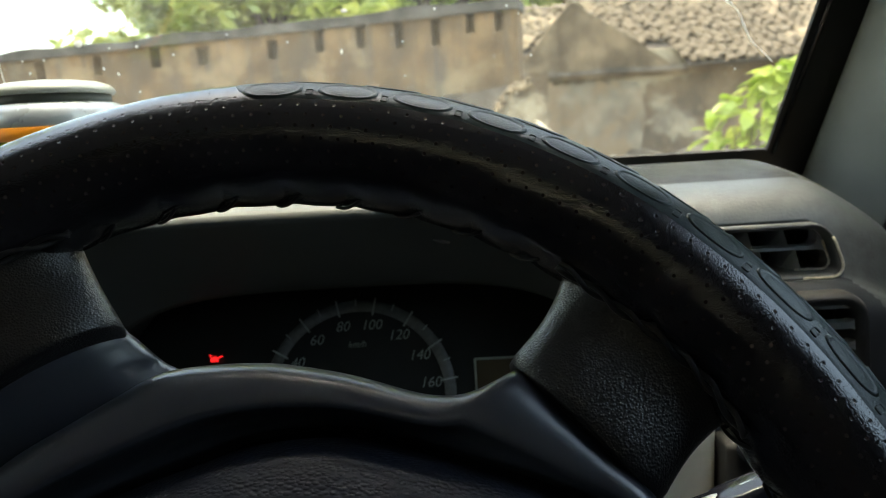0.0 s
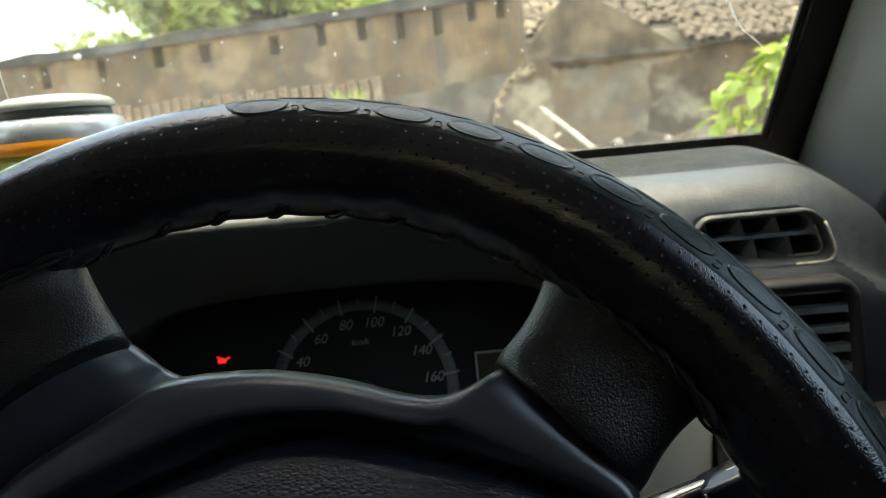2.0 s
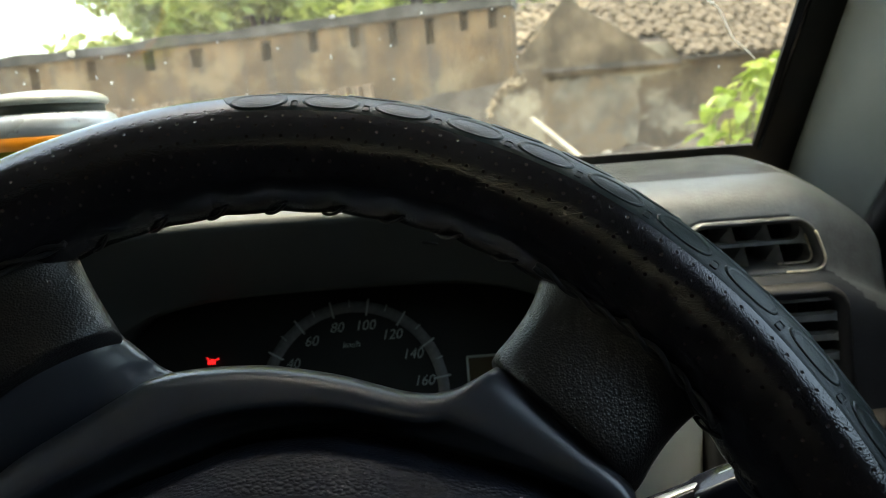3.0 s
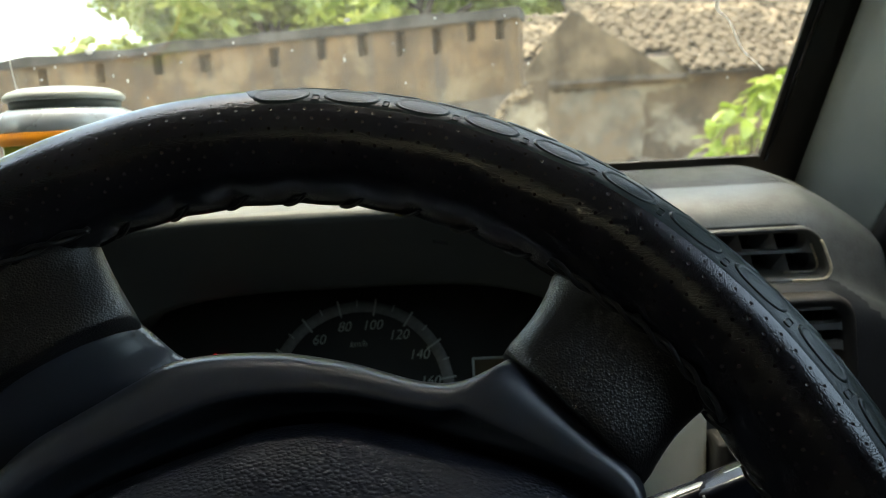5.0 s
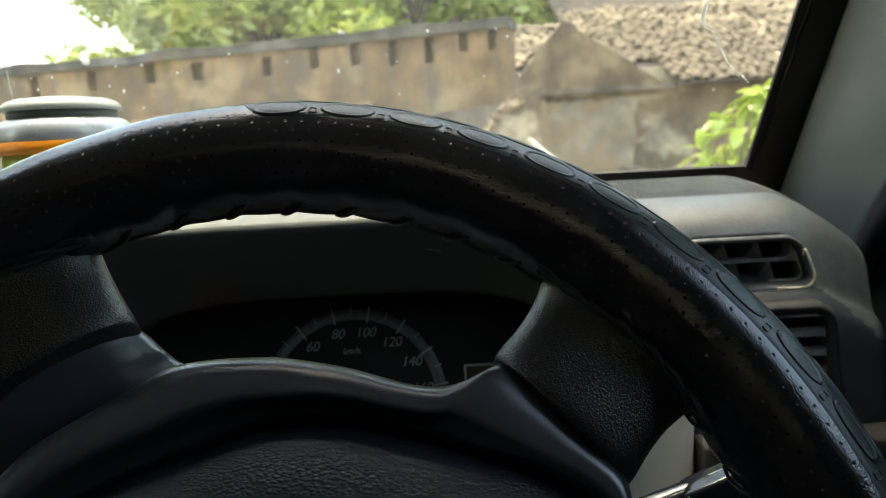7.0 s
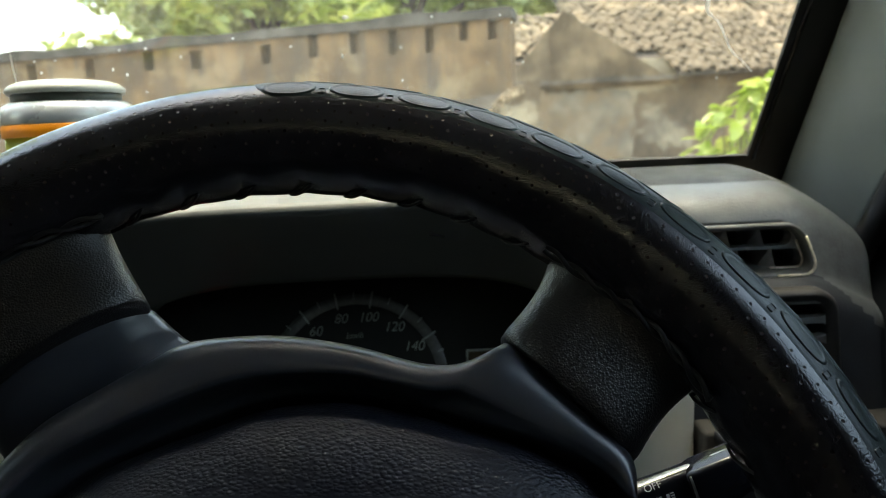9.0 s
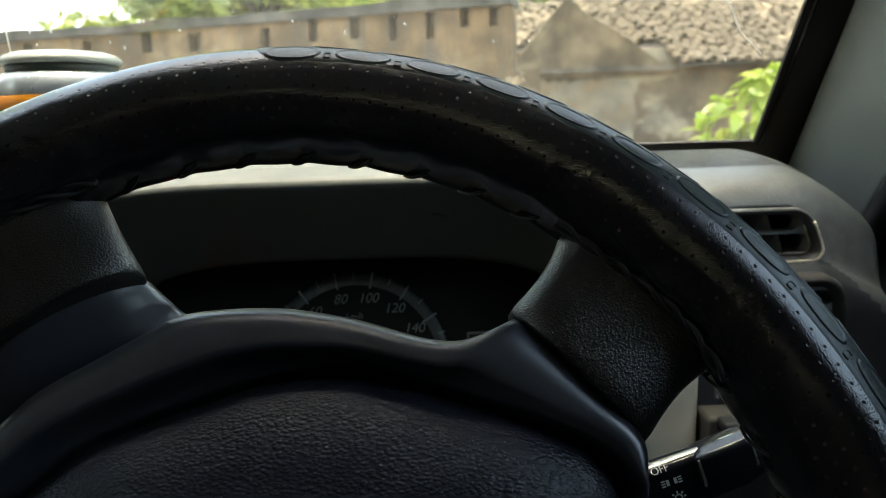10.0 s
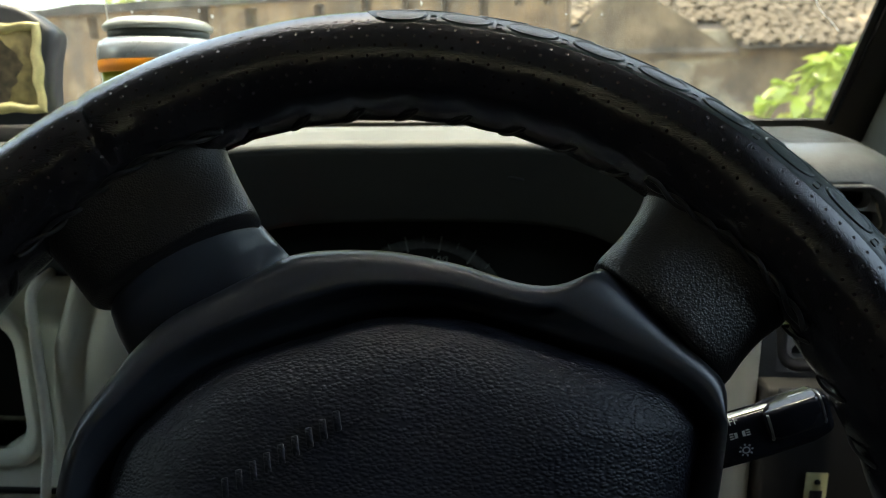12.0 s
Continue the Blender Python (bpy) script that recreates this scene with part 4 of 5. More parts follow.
part("pillar_rubber", tube([on_screen(0.3535, 1.42, 0.004), on_screen(0.3395, 1.55, 0.004), on_screen(0.2915, TOPZ, 0.004)], 0.0022, 8), PIANO, screen, "thin glossy seal")
SPECK = leaf_mat("pale_dirt", (0.8, 0.8, 0.78), (0.9, 0.9, 0.88))
# spots of dried dirt: place across, height, half width, half height
DIRT = ((-0.199, 1.532, 3.4, 2.6), (-0.004, 1.542, 2.6, 1.6), (-0.011, 1.517, 0.9, 1.9), (0.060, 1.540, 0.9, 1.2), (-0.231, 1.523, 0.8, 1.0), (-0.247, 1.515, 0.9, 1.2), (-0.247, 1.523, 0.7, 0.8),
        (-0.179, 1.528, 0.8, 0.7), (-0.159, 1.528, 1.1, 1.3), (-0.135, 1.5215, 0.9, 0.8), (-0.182, 1.511, 1.1, 1.4), (-0.191, 1.515, 0.7, 1.5), (-0.091, 1.532, 0.8, 0.8), (-0.049, 1.525, 0.9, 0.9),
        (0.035, 1.521, 0.8, 0.9), (0.111, 1.539, 0.7, 0.9), (0.120, 1.534, 0.6, 0.8), (0.034, 1.498, 0.6, 0.8), (0.131, 1.507, 0.7, 0.9), (-0.173, 1.498, 0.7, 0.7))
rs = random.Random(5)
spots = [(x, z, a * 0.001, b * 0.001) for x, z, a, b in DIRT]
for k in range(46):
    x, z = rs.uniform(-0.75, 0.12) if k % 4 else rs.uniform(0.1, 0.33), rs.uniform(1.46, 1.68)
    r = rs.uniform(0.0003, 0.0008)
    spots.append((x, z, r, r * rs.uniform(0.7, 1.8)))
for k, (x, z, ra, rb) in enumerate(spots):
    sp = bmesh.new()
    bmesh.ops.create_icosphere(sp, subdivisions=2, radius=1.0)
    for v in sp.verts:
        v.co *= 1 + 0.35 * noise.noise(v.co * 1.7 + Vector((k * 3.1, 0, 0)))
    part("dirt_speck", sp, SPECK, screen, "" if k else "pale dried dirt on the glass", m=Matrix.Translation(on_screen(x, z)) @ Matrix.Diagonal((ra, 0.0003, rb, 1)))
part("dirt_run", tube(spline([on_screen(-0.2619, 1.5283), on_screen(-0.266, 1.520), on_screen(-0.271, 1.509)], 10), 0.0005, 6), SPECK, screen, "pale run of dried dirt")
# crack in the glass
crack = spline([on_screen(x, z, -0.0002) for x, z in ((0.255, 1.600), (0.2628, 1.562), (0.2650, 1.549), (0.2668, 1.536), (0.2790, 1.5275), (0.2905, 1.5146), (0.2985, 1.5068), (0.3100, 1.4995), (0.3200, 1.4925))], 60)
cr = []
for i, q in enumerate(crack):
    w = (0.0019 if 1.532 < q.z < 1.546 else 0.0011) * (1 - 0.45 * i / 59) * (1 + 0.35 * noise.noise(q * 160))
    cr.append([q + Vector((-w, 0, 0)), q + Vector((0, -0.0006, 0)), q + Vector((w, 0, 0)), q + Vector((0, 0.0006, 0))])
part("crack", loft(cr, True, True, True), SPECK, screen, "whitish crack running down the glass", smooth=False)


def pillar_ring(z, x, y):
    """Section of the pillar trim at one height."""
    pts = [(x + 0.012, y + 0.012), (x - 0.004, y - 0.004), (x - 0.006, y - 0.03), (x - 0.004, y - 0.075), (x + 0.004, y - 0.115), (x + 0.012, y - 0.128), (x + 0.05, y - 0.10), (x + 0.05, y + 0.02)]
    return [Vector((p.x, p.y, z)) for p in spline([(a, b, 0) for a, b in pts], 40, True)]


pr = []
for z in np.linspace(1.30, 1.96, 14):
    x = 0.392 - (z - 1.40) * 0.16
    y = 0.478 + (z - 1.40) * RAKE
    pr.append(pillar_ring(z, x, y))
tagged(part("a_pillar", loft(pr, True, True, True), TRIM), "grey plastic trim of the raked windscreen pillar", "pillar", kind="structure")
# door seal behind the pillar
tagged(part("door_seal", tube([(0.402 - (z - 1.40) * 0.16, 0.335 + (z - 1.40) * RAKE, z) for z in np.linspace(1.30, 1.96, 12)], 0.011, 10), RUBBER), "black rubber door seal beside the pillar", "seal", kind="structure")

# ---- the rest of the cabin ----
def wall(name, bm, material, label):
    return tagged(part(name, bm, material, smooth=False), label, name.split("_")[0], kind="structure")


wall("ceiling", box(-1.06, -0.80, 2.04, 0.47, 0.0, 2.08), LINING, "grey roof lining")
wall("ceiling_front", loft([[Vector((x, y, z)) for y, z in ((0.139, 1.761), (0.159, 1.774), (0.0, 1.97), (-0.03, 2.05), (-0.03, 1.89))] for x in (-1.06, 0.47)], True, True, True), LINING, "grey header above the windscreen")
wall("floor", box(-1.06, -0.80, 0.50, 0.47, 0.6, 0.53), RUBBER, "black rubber cabin floor")
door_r = wall("wall_right", box(0.425, -0.80, 0.53, 0.47, 0.42, 2.04), DASH_DARK, "dark door panel with an open window")
cut(door_r, [loft([[Vector((x, 0.26, 1.50)), Vector((x, -0.06, 1.84)), Vector((x, -0.20, 1.86)), Vector((x, -0.20, 1.48))] for x in (0.3, 0.6)], True, True, True)])
door_l = wall("wall_left", box(-1.06, -0.80, 0.53, -1.02, 0.42, 2.04), DASH_DARK, "dark far door panel with an open window")
cut(door_l, [loft([[Vector((x, 0.24, 1.28)), Vector((x, 0.0, 1.80)), Vector((x, -0.16, 1.83)), Vector((x, -0.16, 1.28))] for x in (-1.2, -0.9)], True, True, True)])
rear = wall("wall_rear", box(-1.06, -0.84, 0.53, 0.47, -0.80, 2.04), BACK_TRIM, "unseen brown cabin back with a slot added under the roof for the gold sheen")
# unseen slot with gold glass, added so the rim reflects a gold band
cut(rear, [box(-0.17, -1.0, 1.87, 0.07, -0.7, 1.98)])
gold_pane = tagged(part("gold_sheen_pane", box(-0.17, -0.826, 1.87, 0.07, -0.822, 1.98), glass("gold_sheen_glass", (1.0, 0.68, 0.34)), smooth=False), "unseen gold-tinted pane added behind to give the rim a gold sheen", "window", kind="structure")
gold_pane.visible_shadow = False
wall("bulkhead", box(-1.06, 0.56, 0.5, 0.47, 0.60, 1.385), BLACK, "black bulkhead behind the dash")

# ---- outside ----
EARTH = surf("dry_earth", (0.30, 0.235, 0.16), 0.95, vary=0.35, scale=1.2, grain=0.02, grain_scale=9, stain=0.4, stain_scale=0.3)
PLASTER = surf("stained_mud_plaster", (0.295, 0.180, 0.086), 0.95, vary=0.28, scale=3.0, grain=0.012, grain_scale=25, stain=0.45, stain_scale=0.9)
COPING = surf("weathered_coping", (0.13, 0.115, 0.095), 0.95, vary=0.35, scale=4.0, grain=0.02, grain_scale=18, stain=0.4, stain_scale=1.5)
BRICK = surf("weathered_brick", (0.40, 0.27, 0.17), 0.95, vary=0.3, scale=9.0, grain=0.008, grain_scale=40)
MUD = surf("brown_mud_wall", (0.25, 0.17, 0.095), 0.95, vary=0.3, scale=2.4, grain=0.015, grain_scale=20, stain=0.5, stain_scale=1.1)
LIME = surf("flaking_limewash", (0.44, 0.40, 0.32), 0.95, vary=0.3, scale=4, dark=(0.25, 0.19, 0.125), grain=0.008, grain_scale=30)
CEMENT = surf("grey_brown_cement", (0.19, 0.15, 0.11), 0.95, vary=0.3, scale=3, grain=0.01, grain_scale=20, stain=0.3)
TILE = surf("old_clay_tile", (0.42, 0.315, 0.20), 0.9, vary=0.25, scale=3, grain=0.004, grain_scale=60, stain=0.5, stain_scale=2.0)
BROKEN = surf("raw_broken_mud", (0.42, 0.31, 0.19), 0.95, vary=0.3, scale=9, grain=0.01, grain_scale=30)
OLDWASH = surf("worn_limewash", (0.32, 0.265, 0.185), 0.95, vary=0.3, scale=3.2, dark=(0.235, 0.175, 0.11), grain=0.008, grain_scale=30, stain=0.4, stain_scale=2.0)
GABLE = surf("dark_mud_gable", (0.24, 0.168, 0.098), 0.95, vary=0.3, scale=3, grain=0.015, grain_scale=20, stain=0.35, stain_scale=1.5)
WOOD = surf("bleached_wood", (0.62, 0.52, 0.38), 0.85, vary=0.25, scale=10, grain=0.002, grain_scale=80)
BARK = surf("grey_bark", (0.13, 0.10, 0.075), 0.95, vary=0.3, scale=8, grain=0.02, grain_scale=30)
LEAF_TREE = leaf_mat("tree_leaf", (0.33, 0.41, 0.08), (0.60, 0.64, 0.19))
LEAF_BUSH = leaf_mat("bush_leaf", (0.27, 0.40, 0.03), (0.56, 0.62, 0.14))



def weather(m, second, axis_scale, lo, hi, strength):
    """Adds patches of a second colour, as flaking or streaks, by a stretched noise."""
    nt = m.node_tree
    b = nt.nodes["Principled BSDF"]
    old = b.inputs["Base Color"].links[0].from_socket
    co = nt.nodes.new("ShaderNodeTexCoord")
    mp = nt.nodes.new("ShaderNodeMapping")
    mp.inputs["Scale"].default_value = axis_scale
    nz = nt.nodes.new("ShaderNodeTexNoise")
    nz.inputs["Scale"].default_value, nz.inputs["Detail"].default_value, nz.inputs["Roughness"].default_value = 1.0, 9, 0.62
    mr = nt.nodes.new("ShaderNodeMapRange")
    mr.inputs[1].default_value, mr.inputs[2].default_value, mr.inputs[4].default_value = lo, hi, strength
    mix = nt.nodes.new("ShaderNodeMix")
    mix.data_type = "RGBA"
    nt.links.new(co.outputs["Object"], mp.inputs[0])
    nt.links.new(mp.outputs[0], nz.inputs["Vector"])
    nt.links.new(nz.outputs["Fac"], mr.inputs[0])
    nt.links.new(mr.outputs[0], mix.inputs[0])
    nt.links.new(old, mix.inputs[6])
    mix.inputs[7].default_value = (*second, 1)
    nt.links.new(mix.outputs[2], b.inputs["Base Color"])
    return m


weather(PLASTER, (0.10, 0.082, 0.062), (3.0, 3.0, 0.40), 0.46, 0.66, 0.85)
weather(PLASTER, (0.40, 0.285, 0.155), (0.9, 0.9, 1.1), 0.53, 0.63, 0.6)
weather(OLDWASH, (0.25, 0.17, 0.095), (2.6, 2.6, 2.6), 0.44, 0.58, 0.95)
weather(MUD, (0.45, 0.37, 0.25), (0.85, 0.85, 1.0), 0.50, 0.58, 0.8)
weather(MUD, (0.13, 0.10, 0.07), (2.2, 2.2, 1.2), 0.55, 0.68, 0.7)

# ground: one sheet to the horizon, gently uneven
gm = bmesh.new()
rad = [0, 2, 4, 6, 8, 10, 13, 17, 23, 32, 50, 90, 180, 400, 900, 2000]
gr = [[Vector((r * math.cos(a), r * math.sin(a), 0.12 * noise.noise(Vector((r * math.cos(a) * 0.2, r * math.sin(a) * 0.2, 0))) if 2 < r < 60 else 0.0)) for a in np.linspace(0, 2 * math.pi, 64, endpoint=False)] for r in rad[1:]]
tagged(part("ground", loft([[p * 0.01 for p in gr[0]]] + gr, True, True, False), EARTH), "bare dry earth ground", "ground", kind="structure")

# boundary wall
W0, W1 = Vector((-16.0, 11.96, 0)), Vector((0.913, 7.36, 0))
wd = (W1 - W0).normalized()
wn = Vector((wd.y, -wd.x, 0))
WL = (W1 - W0).length
WM = Matrix(((wd.x, -wn.x, 0, W1.x), (wd.y, -wn.y, 0, W1.y), (0, 0, 1, 0), (0, 0, 0, 1)))


def rough_slab(x0, y0, z0, x1, y1, z1, nx, nz, amp, seed):
    """A wall slab with an uneven face and top."""
    rings = []
    for i in range(nx + 1):
        x = x0 + (x1 - x0) * i / nx
        ring = []
        for k in range(nz + 1):
            z = z0 + (z1 - z0) * k / nz
            dz = amp * noise.noise(Vector((x * 1.3, 7.0, seed))) if k == nz else 0
            ring.append(Vector((x, y0 + amp * 0.6 * noise.noise(Vector((x * 1.7, z * 1.9, seed))), z + dz)))
        top = ring[-1].z
        rings.append(ring + [Vector((x, y1, top)), Vector((x, y1, z0))])
    return loft(rings, True, True, True)


bwall = thing("boundary_wall", "long stained mud-plaster wall with dark niches", "wall", WM)
body = part("wall_body", rough_slab(-WL, 0, -0.2, 0, 0.32, 2.66, 70, 10, 0.035, 1.0), PLASTER, bwall, "brown plaster with damp stains", smooth=False)
niches = []
for wx, wz, hw, hh in ((-5.3, 2.46, 0.08, 0.15), (-4.4, 2.48, 0.07, 0.12), (-3.53, 2.52, 0.08, 0.13), (-2.87, 2.48, 0.09, 0.11), (-1.94, 2.47, 0.07, 0.11), (-1.34, 2.54, 0.065, 0.15), (-0.84, 2.52, 0.065, 0.13), (-0.39, 2.49, 0.055, 0.14), (0.03, 2.48, 0.055, 0.14), (0.41, 2.55, 0.05, 0.11), (0.72, 2.54, 0.05, 0.11)):
    u = (wx - W1.x) / wd.x
    niches.append(box(u - hw, -0.2, wz - hh, u + hw, 0.17, wz + hh))
for k in range(9):
    u = (-6.2 - 0.95 * k - W1.x) / wd.x
    niches.append(box(u - 0.08, -0.2, 2.34, u + 0.08, 0.17, 2.62))
nb = bmesh.new()
for b in niches:
    merge(nb, b)
cut(body, [nb])
part("coping", rough_slab(-WL, -0.06, 2.64, 0.02, 0.38, 2.755, 90, 2, 0.04, 4.0), COPING, bwall, "dark weathered coping", smooth=False)
bk = box(-0.055, -0.05, -0.19, 0.055, 0.06, 0.19, 0.012, 1)
bk_me = bpy.data.meshes.new("brick")
bk.to_mesh(bk_me)
bk.free()
bk_me.materials.append(BRICK)
rs = random.Random(3)
for k in range(32):
    u = -6.4 + 0.152 * k
    part("brick", bk_me, None, bwall, "" if k else "upright brick", smooth=False, m=pose(u, -0.02 + rs.uniform(-0.01, 0.01), 1.76 + rs.uniform(-0.03, 0.03), rs.uniform(-2, 2), rs.uniform(-4, 4), 0))

# low grey wall in front of the boundary wall's end
lowm = loft([[Vector((x, 6.9 + 0.03 * noise.noise(Vector((x * 3, z * 3, 2))), z)) for z in np.linspace(0, t, 8)] + [Vector((x, 7.2, t)), Vector((x, 7.2, 0))] for x, t in ((x, 1.70 + 0.115 * (x + 0.349) + 0.02 * noise.noise(Vector((x * 4, 0, 0)))) for x in np.linspace(-1.6, 0.95, 30))], True, True, True)
tagged(part("low_wall", lowm, CEMENT, smooth=False), "low dark cement wall with a sloping top", "wall")

# crumbled end of a mud wall, before the low wall
ruin = thing("ruined_wall", "crumbled stub of a pale-edged mud wall", "wall")
RX, RZ = (0.50, 0.572, 0.732, 0.947, 1.10, 1.30), (1.30, 1.62, 1.813, 1.915, 1.93, 1.86)
rw = []
for x in np.linspace(0.50, 1.12, 30):
    top = float(np.interp(x, RX, RZ)) + 0.035 * noise.noise(Vector((x * 11, 2, 0)))
    rw.append([Vector((x, 6.72 + 0.03 * noise.noise(Vector((x * 6, z * 6, 7))), z)) for z in np.linspace(-0.05, top, 16)] + [Vector((x, 6.86, top)), Vector((x, 6.86, -0.05))])
part("wall_stub", loft(rw, True, True, True), MUD, ruin, "crumbling brown mud", smooth=False)
cr = bmesh.new()
rs = random.Random(31)
for i in range(110):
    x = 0.51 + 0.45 * (i + rs.random()) / 110
    s = 0.008 + 0.026 * rs.random() ** 3
    lump = bmesh.new()
    bmesh.ops.create_icosphere(lump, subdivisions=2, radius=s)
    for v in lump.verts:
        v.co += v.co.normalized() * s * 0.7 * noise.noise(v.co * 30 + Vector((i * 5.0, 0, 0)))
    merge(cr, lump, Matrix.Translation((x + rs.uniform(-0.02, 0.02), 6.72 + rs.uniform(-0.02, 0.01), float(np.interp(x, RX, RZ)) - 0.02 - 0.09 * rs.random() ** 1.5)))
part("broken_edge", cr, BROKEN, ruin, "pale broken edge", smooth=False)

# house
house = thing("mud_house", "ruined mud house with a flaking gable and clay-tile roof", "house")
HY = 10.0
part("front_wall", rough_slab(0.7, HY, -0.2, 7.5, HY + 0.3, 2.10, 40, 14, 0.05, 9.0), MUD, house, "crumbling brown mud wall", smooth=False)
gab = []
for i in range(41):
    x = 0.95 + 2.75 * i / 40
    z = 3.11 - (1.98 - x) * 1.17 if x < 1.98 else 3.11 - (x - 1.98) * 0.65
    z += 0.05 * noise.noise(Vector((x * 5, 3, 1)))
    gab.append((x, max(z, 2.06)))
gm = loft([[Vector((x, HY - 0.06 + 0.03 * noise.noise(Vector((x * 2, zz * 2, 6))), zz)) for zz in np.linspace(2.0, z, 9)] + [Vector((x, HY + 0.26, z)), Vector((x, HY + 0.26, 2.0))] for x, z in gab], True, True, True)
part("gable", gm, GABLE, house, "mud gable", smooth=False)
part("ledge", rough_slab(0.95, HY - 0.12, 2.06, 3.65, HY, 2.13, 24, 1, 0.03, 12.0), CEMENT, house, "weathered ledge", smooth=False)
# patch of old limewash left on the wall
lw = []
for i in range(25):
    x = 1.45 + 1.6 * i / 24
    top, foot = 1.96 + 0.22 * noise.noise(Vector((x * 7, 0, 2))), 0.75 + 0.3 * noise.noise(Vector((x * 3, 5, 2)))
    e = min(1.0, i / 5.0, (24 - i) / 4.0) ** 0.16
    mid = 1.45 + 0.2 * noise.noise(Vector((x * 2, 9, 1)))
    lw.append([Vector((x, HY - 0.020 + 0.012 * noise.noise(Vector((x * 5, z * 5, 4))), z)) for z in np.linspace(mid - (mid - foot) * e, mid + (top - mid) * e, 12)])
wash = part("limewash_patch", loft(lw, False), OLDWASH, house, "flaking grey limewash patch", smooth=False)
wmd = wash.modifiers.new("thick", "SOLIDIFY")
wmd.thickness = 0.02
def deck(x0, x1, y1, z1):
    return loft([[Vector((x0, HY + 0.3, 2.42 - o)), Vector((x1, HY + 0.3, 2.42 - o)), Vector((x1, y1, z1 - o)), Vector((x0, y1, z1 - o))] for o in (0.0, 0.07)], True, True, True)


part("roof_deck", deck(2.35, 8.0, 14.5, 4.70), BARK, house, "roof deck under the tiles", smooth=False)
part("roof_deck", deck(0.6, 2.347, 11.94, 3.31), BARK, house, smooth=False)
part("eave_boards", loft([[Vector((3.62, HY - 0.25, 2.10 + o)), Vector((8.0, HY - 0.25, 2.10 + o)), Vector((8.0, HY + 0.34, 2.42 + o)), Vector((3.62, HY + 0.34, 2.42 + o))] for o in (0.0, 0.03)], True, True, True), BARK, house, "eave boards", smooth=False)
part("wall_head", box(0.7, HY + 0.12, 2.0, 7.5, HY + 0.3, 2.40, 0.01, 1), MUD, house, "mud wall head under the roof", smooth=False)
# half-round clay tiles
seg = [radians(a) for a in range(0, 181, 30)]
tm = bmesh.new()
outer = [[Vector((0.085 * s * math.cos(a), y, 0.05 * s * math.sin(a))) for a in seg] + [Vector((0.068 * s * math.cos(a), y, 0.036 * s * math.sin(a))) for a in seg[::-1]] for y, s in ((0.0, 1.0), (0.26, 0.85))]
merge(tm, loft(outer, True, True, True))
bmesh.ops.recalc_face_normals(tm, faces=tm.faces)
tile_me = bpy.data.meshes.new("tile")
tm.to_mesh(tile_me)
tm.free()
tile_me.materials.append(TILE)
rs = random.Random(11)
pitch_deg = math.degrees(math.atan2(2.58, 4.75))
rest = bmesh.new()
count = 0
sl = Vector((0, math.cos(radians(pitch_deg)), math.sin(radians(pitch_deg))))
for r in range(24):
    for c in range(40):
        x = 0.75 + 0.165 * c + (0.05 if r % 2 else 0) + rs.uniform(-0.035, 0.035)
        p = Vector((x, HY - 0.30, 2.13)) + sl * (0.135 * r + rs.uniform(-0.03, 0.03))
        m = pose(p.x, p.y, p.z + rs.uniform(0, 0.03), pitch_deg - 5 + rs.uniform(-5, 5), rs.uniform(-9, 9), rs.uniform(-14, 14))
        if (p.y < HY + 0.3 and x < 3.6) or (x < 2.35 and r > 18):
            continue
        near = 2.2 < x < 5.4 and r < 15
        if near and count < 290:
            part("roof_tile", tile_me, None, house, "" if count else "old half-round clay tile", smooth=False, m=m)
            count += 1
        else:
            me2 = tile_me.copy()
            me2.transform(m)
            rest.from_mesh(me2)
            bpy.data.meshes.remove(me2)
tagged(part("roof_tiles_far", rest, TILE, house, smooth=False), "further clay tiles", kind="stuff")

# heap of earth and rubble at the foot of the house
hp = []
for i in range(36):
    x = 0.2 + 6.6 * i / 35
    row = []
    for j in range(16):
        y = 8.0 + 1.98 * j / 15
        env = math.sin(math.pi * min(1, max(0, (x - 0.2) / 6.6))) ** 0.5 * (j / 15) ** 0.6
        row.append(Vector((x, y, -0.1 + 1.02 * env + 0.14 * env * noise.noise(Vector((x * 2.2, y * 2.2, 3))))))
    hp.append(row)
tagged(part("earth_heap", loft(hp, False), EARTH), "heap of loose earth against the house wall", "heap")
rs = random.Random(21)
for k in range(26):
    x, y = rs.uniform(0.9, 5.0), rs.uniform(9.0, 9.75)
    s = rs.uniform(0.05, 0.13)
    rb = bmesh.new()
    bmesh.ops.create_icosphere(rb, subdivisions=2, radius=s)
    for v in rb.verts:
        v.co += v.co.normalized() * s * 0.5 * noise.noise(v.co * 9 + Vector((k * 7.0, 0, 0)))
    env = math.sin(math.pi * (x - 0.2) / 6.6) ** 0.5 * ((y - 8) / 1.98) ** 0.6
    tagged(part("rubble_stone", rb, (BRICK, LIME, MUD)[k % 3], m=Matrix.Translation((x, y, -0.1 + 1.02 * env + s * 0.4))), "broken lump of brick on the earth heap", "rubble", group="rubble on the heap")


def plank(a, b, w, t):
    a, b = Vector(a), Vector(b)
    bm = box(-w / 2, -t / 2, 0, w / 2, t / 2, (b - a).length, 0.006, 1)
    q = (b - a).to_track_quat("Z", "Y").to_matrix().to_4x4()
    return tagged(part("plank", bm, WOOD, smooth=False, m=Matrix.Translation(a) @ q), "bleached wooden plank leaning before the ruined wall", "plank", group="planks by the ruin")


plank((2.38, 5.01, 0.0), (0.984, 6.66, 1.447), 0.06, 0.03)
plank((2.35, 4.61, 0.0), (0.726, 6.66, 1.327), 0.062, 0.03)
plank((1.15, 9.2, 0.80), (1.62, 9.5, 1.05), 0.07, 0.03)


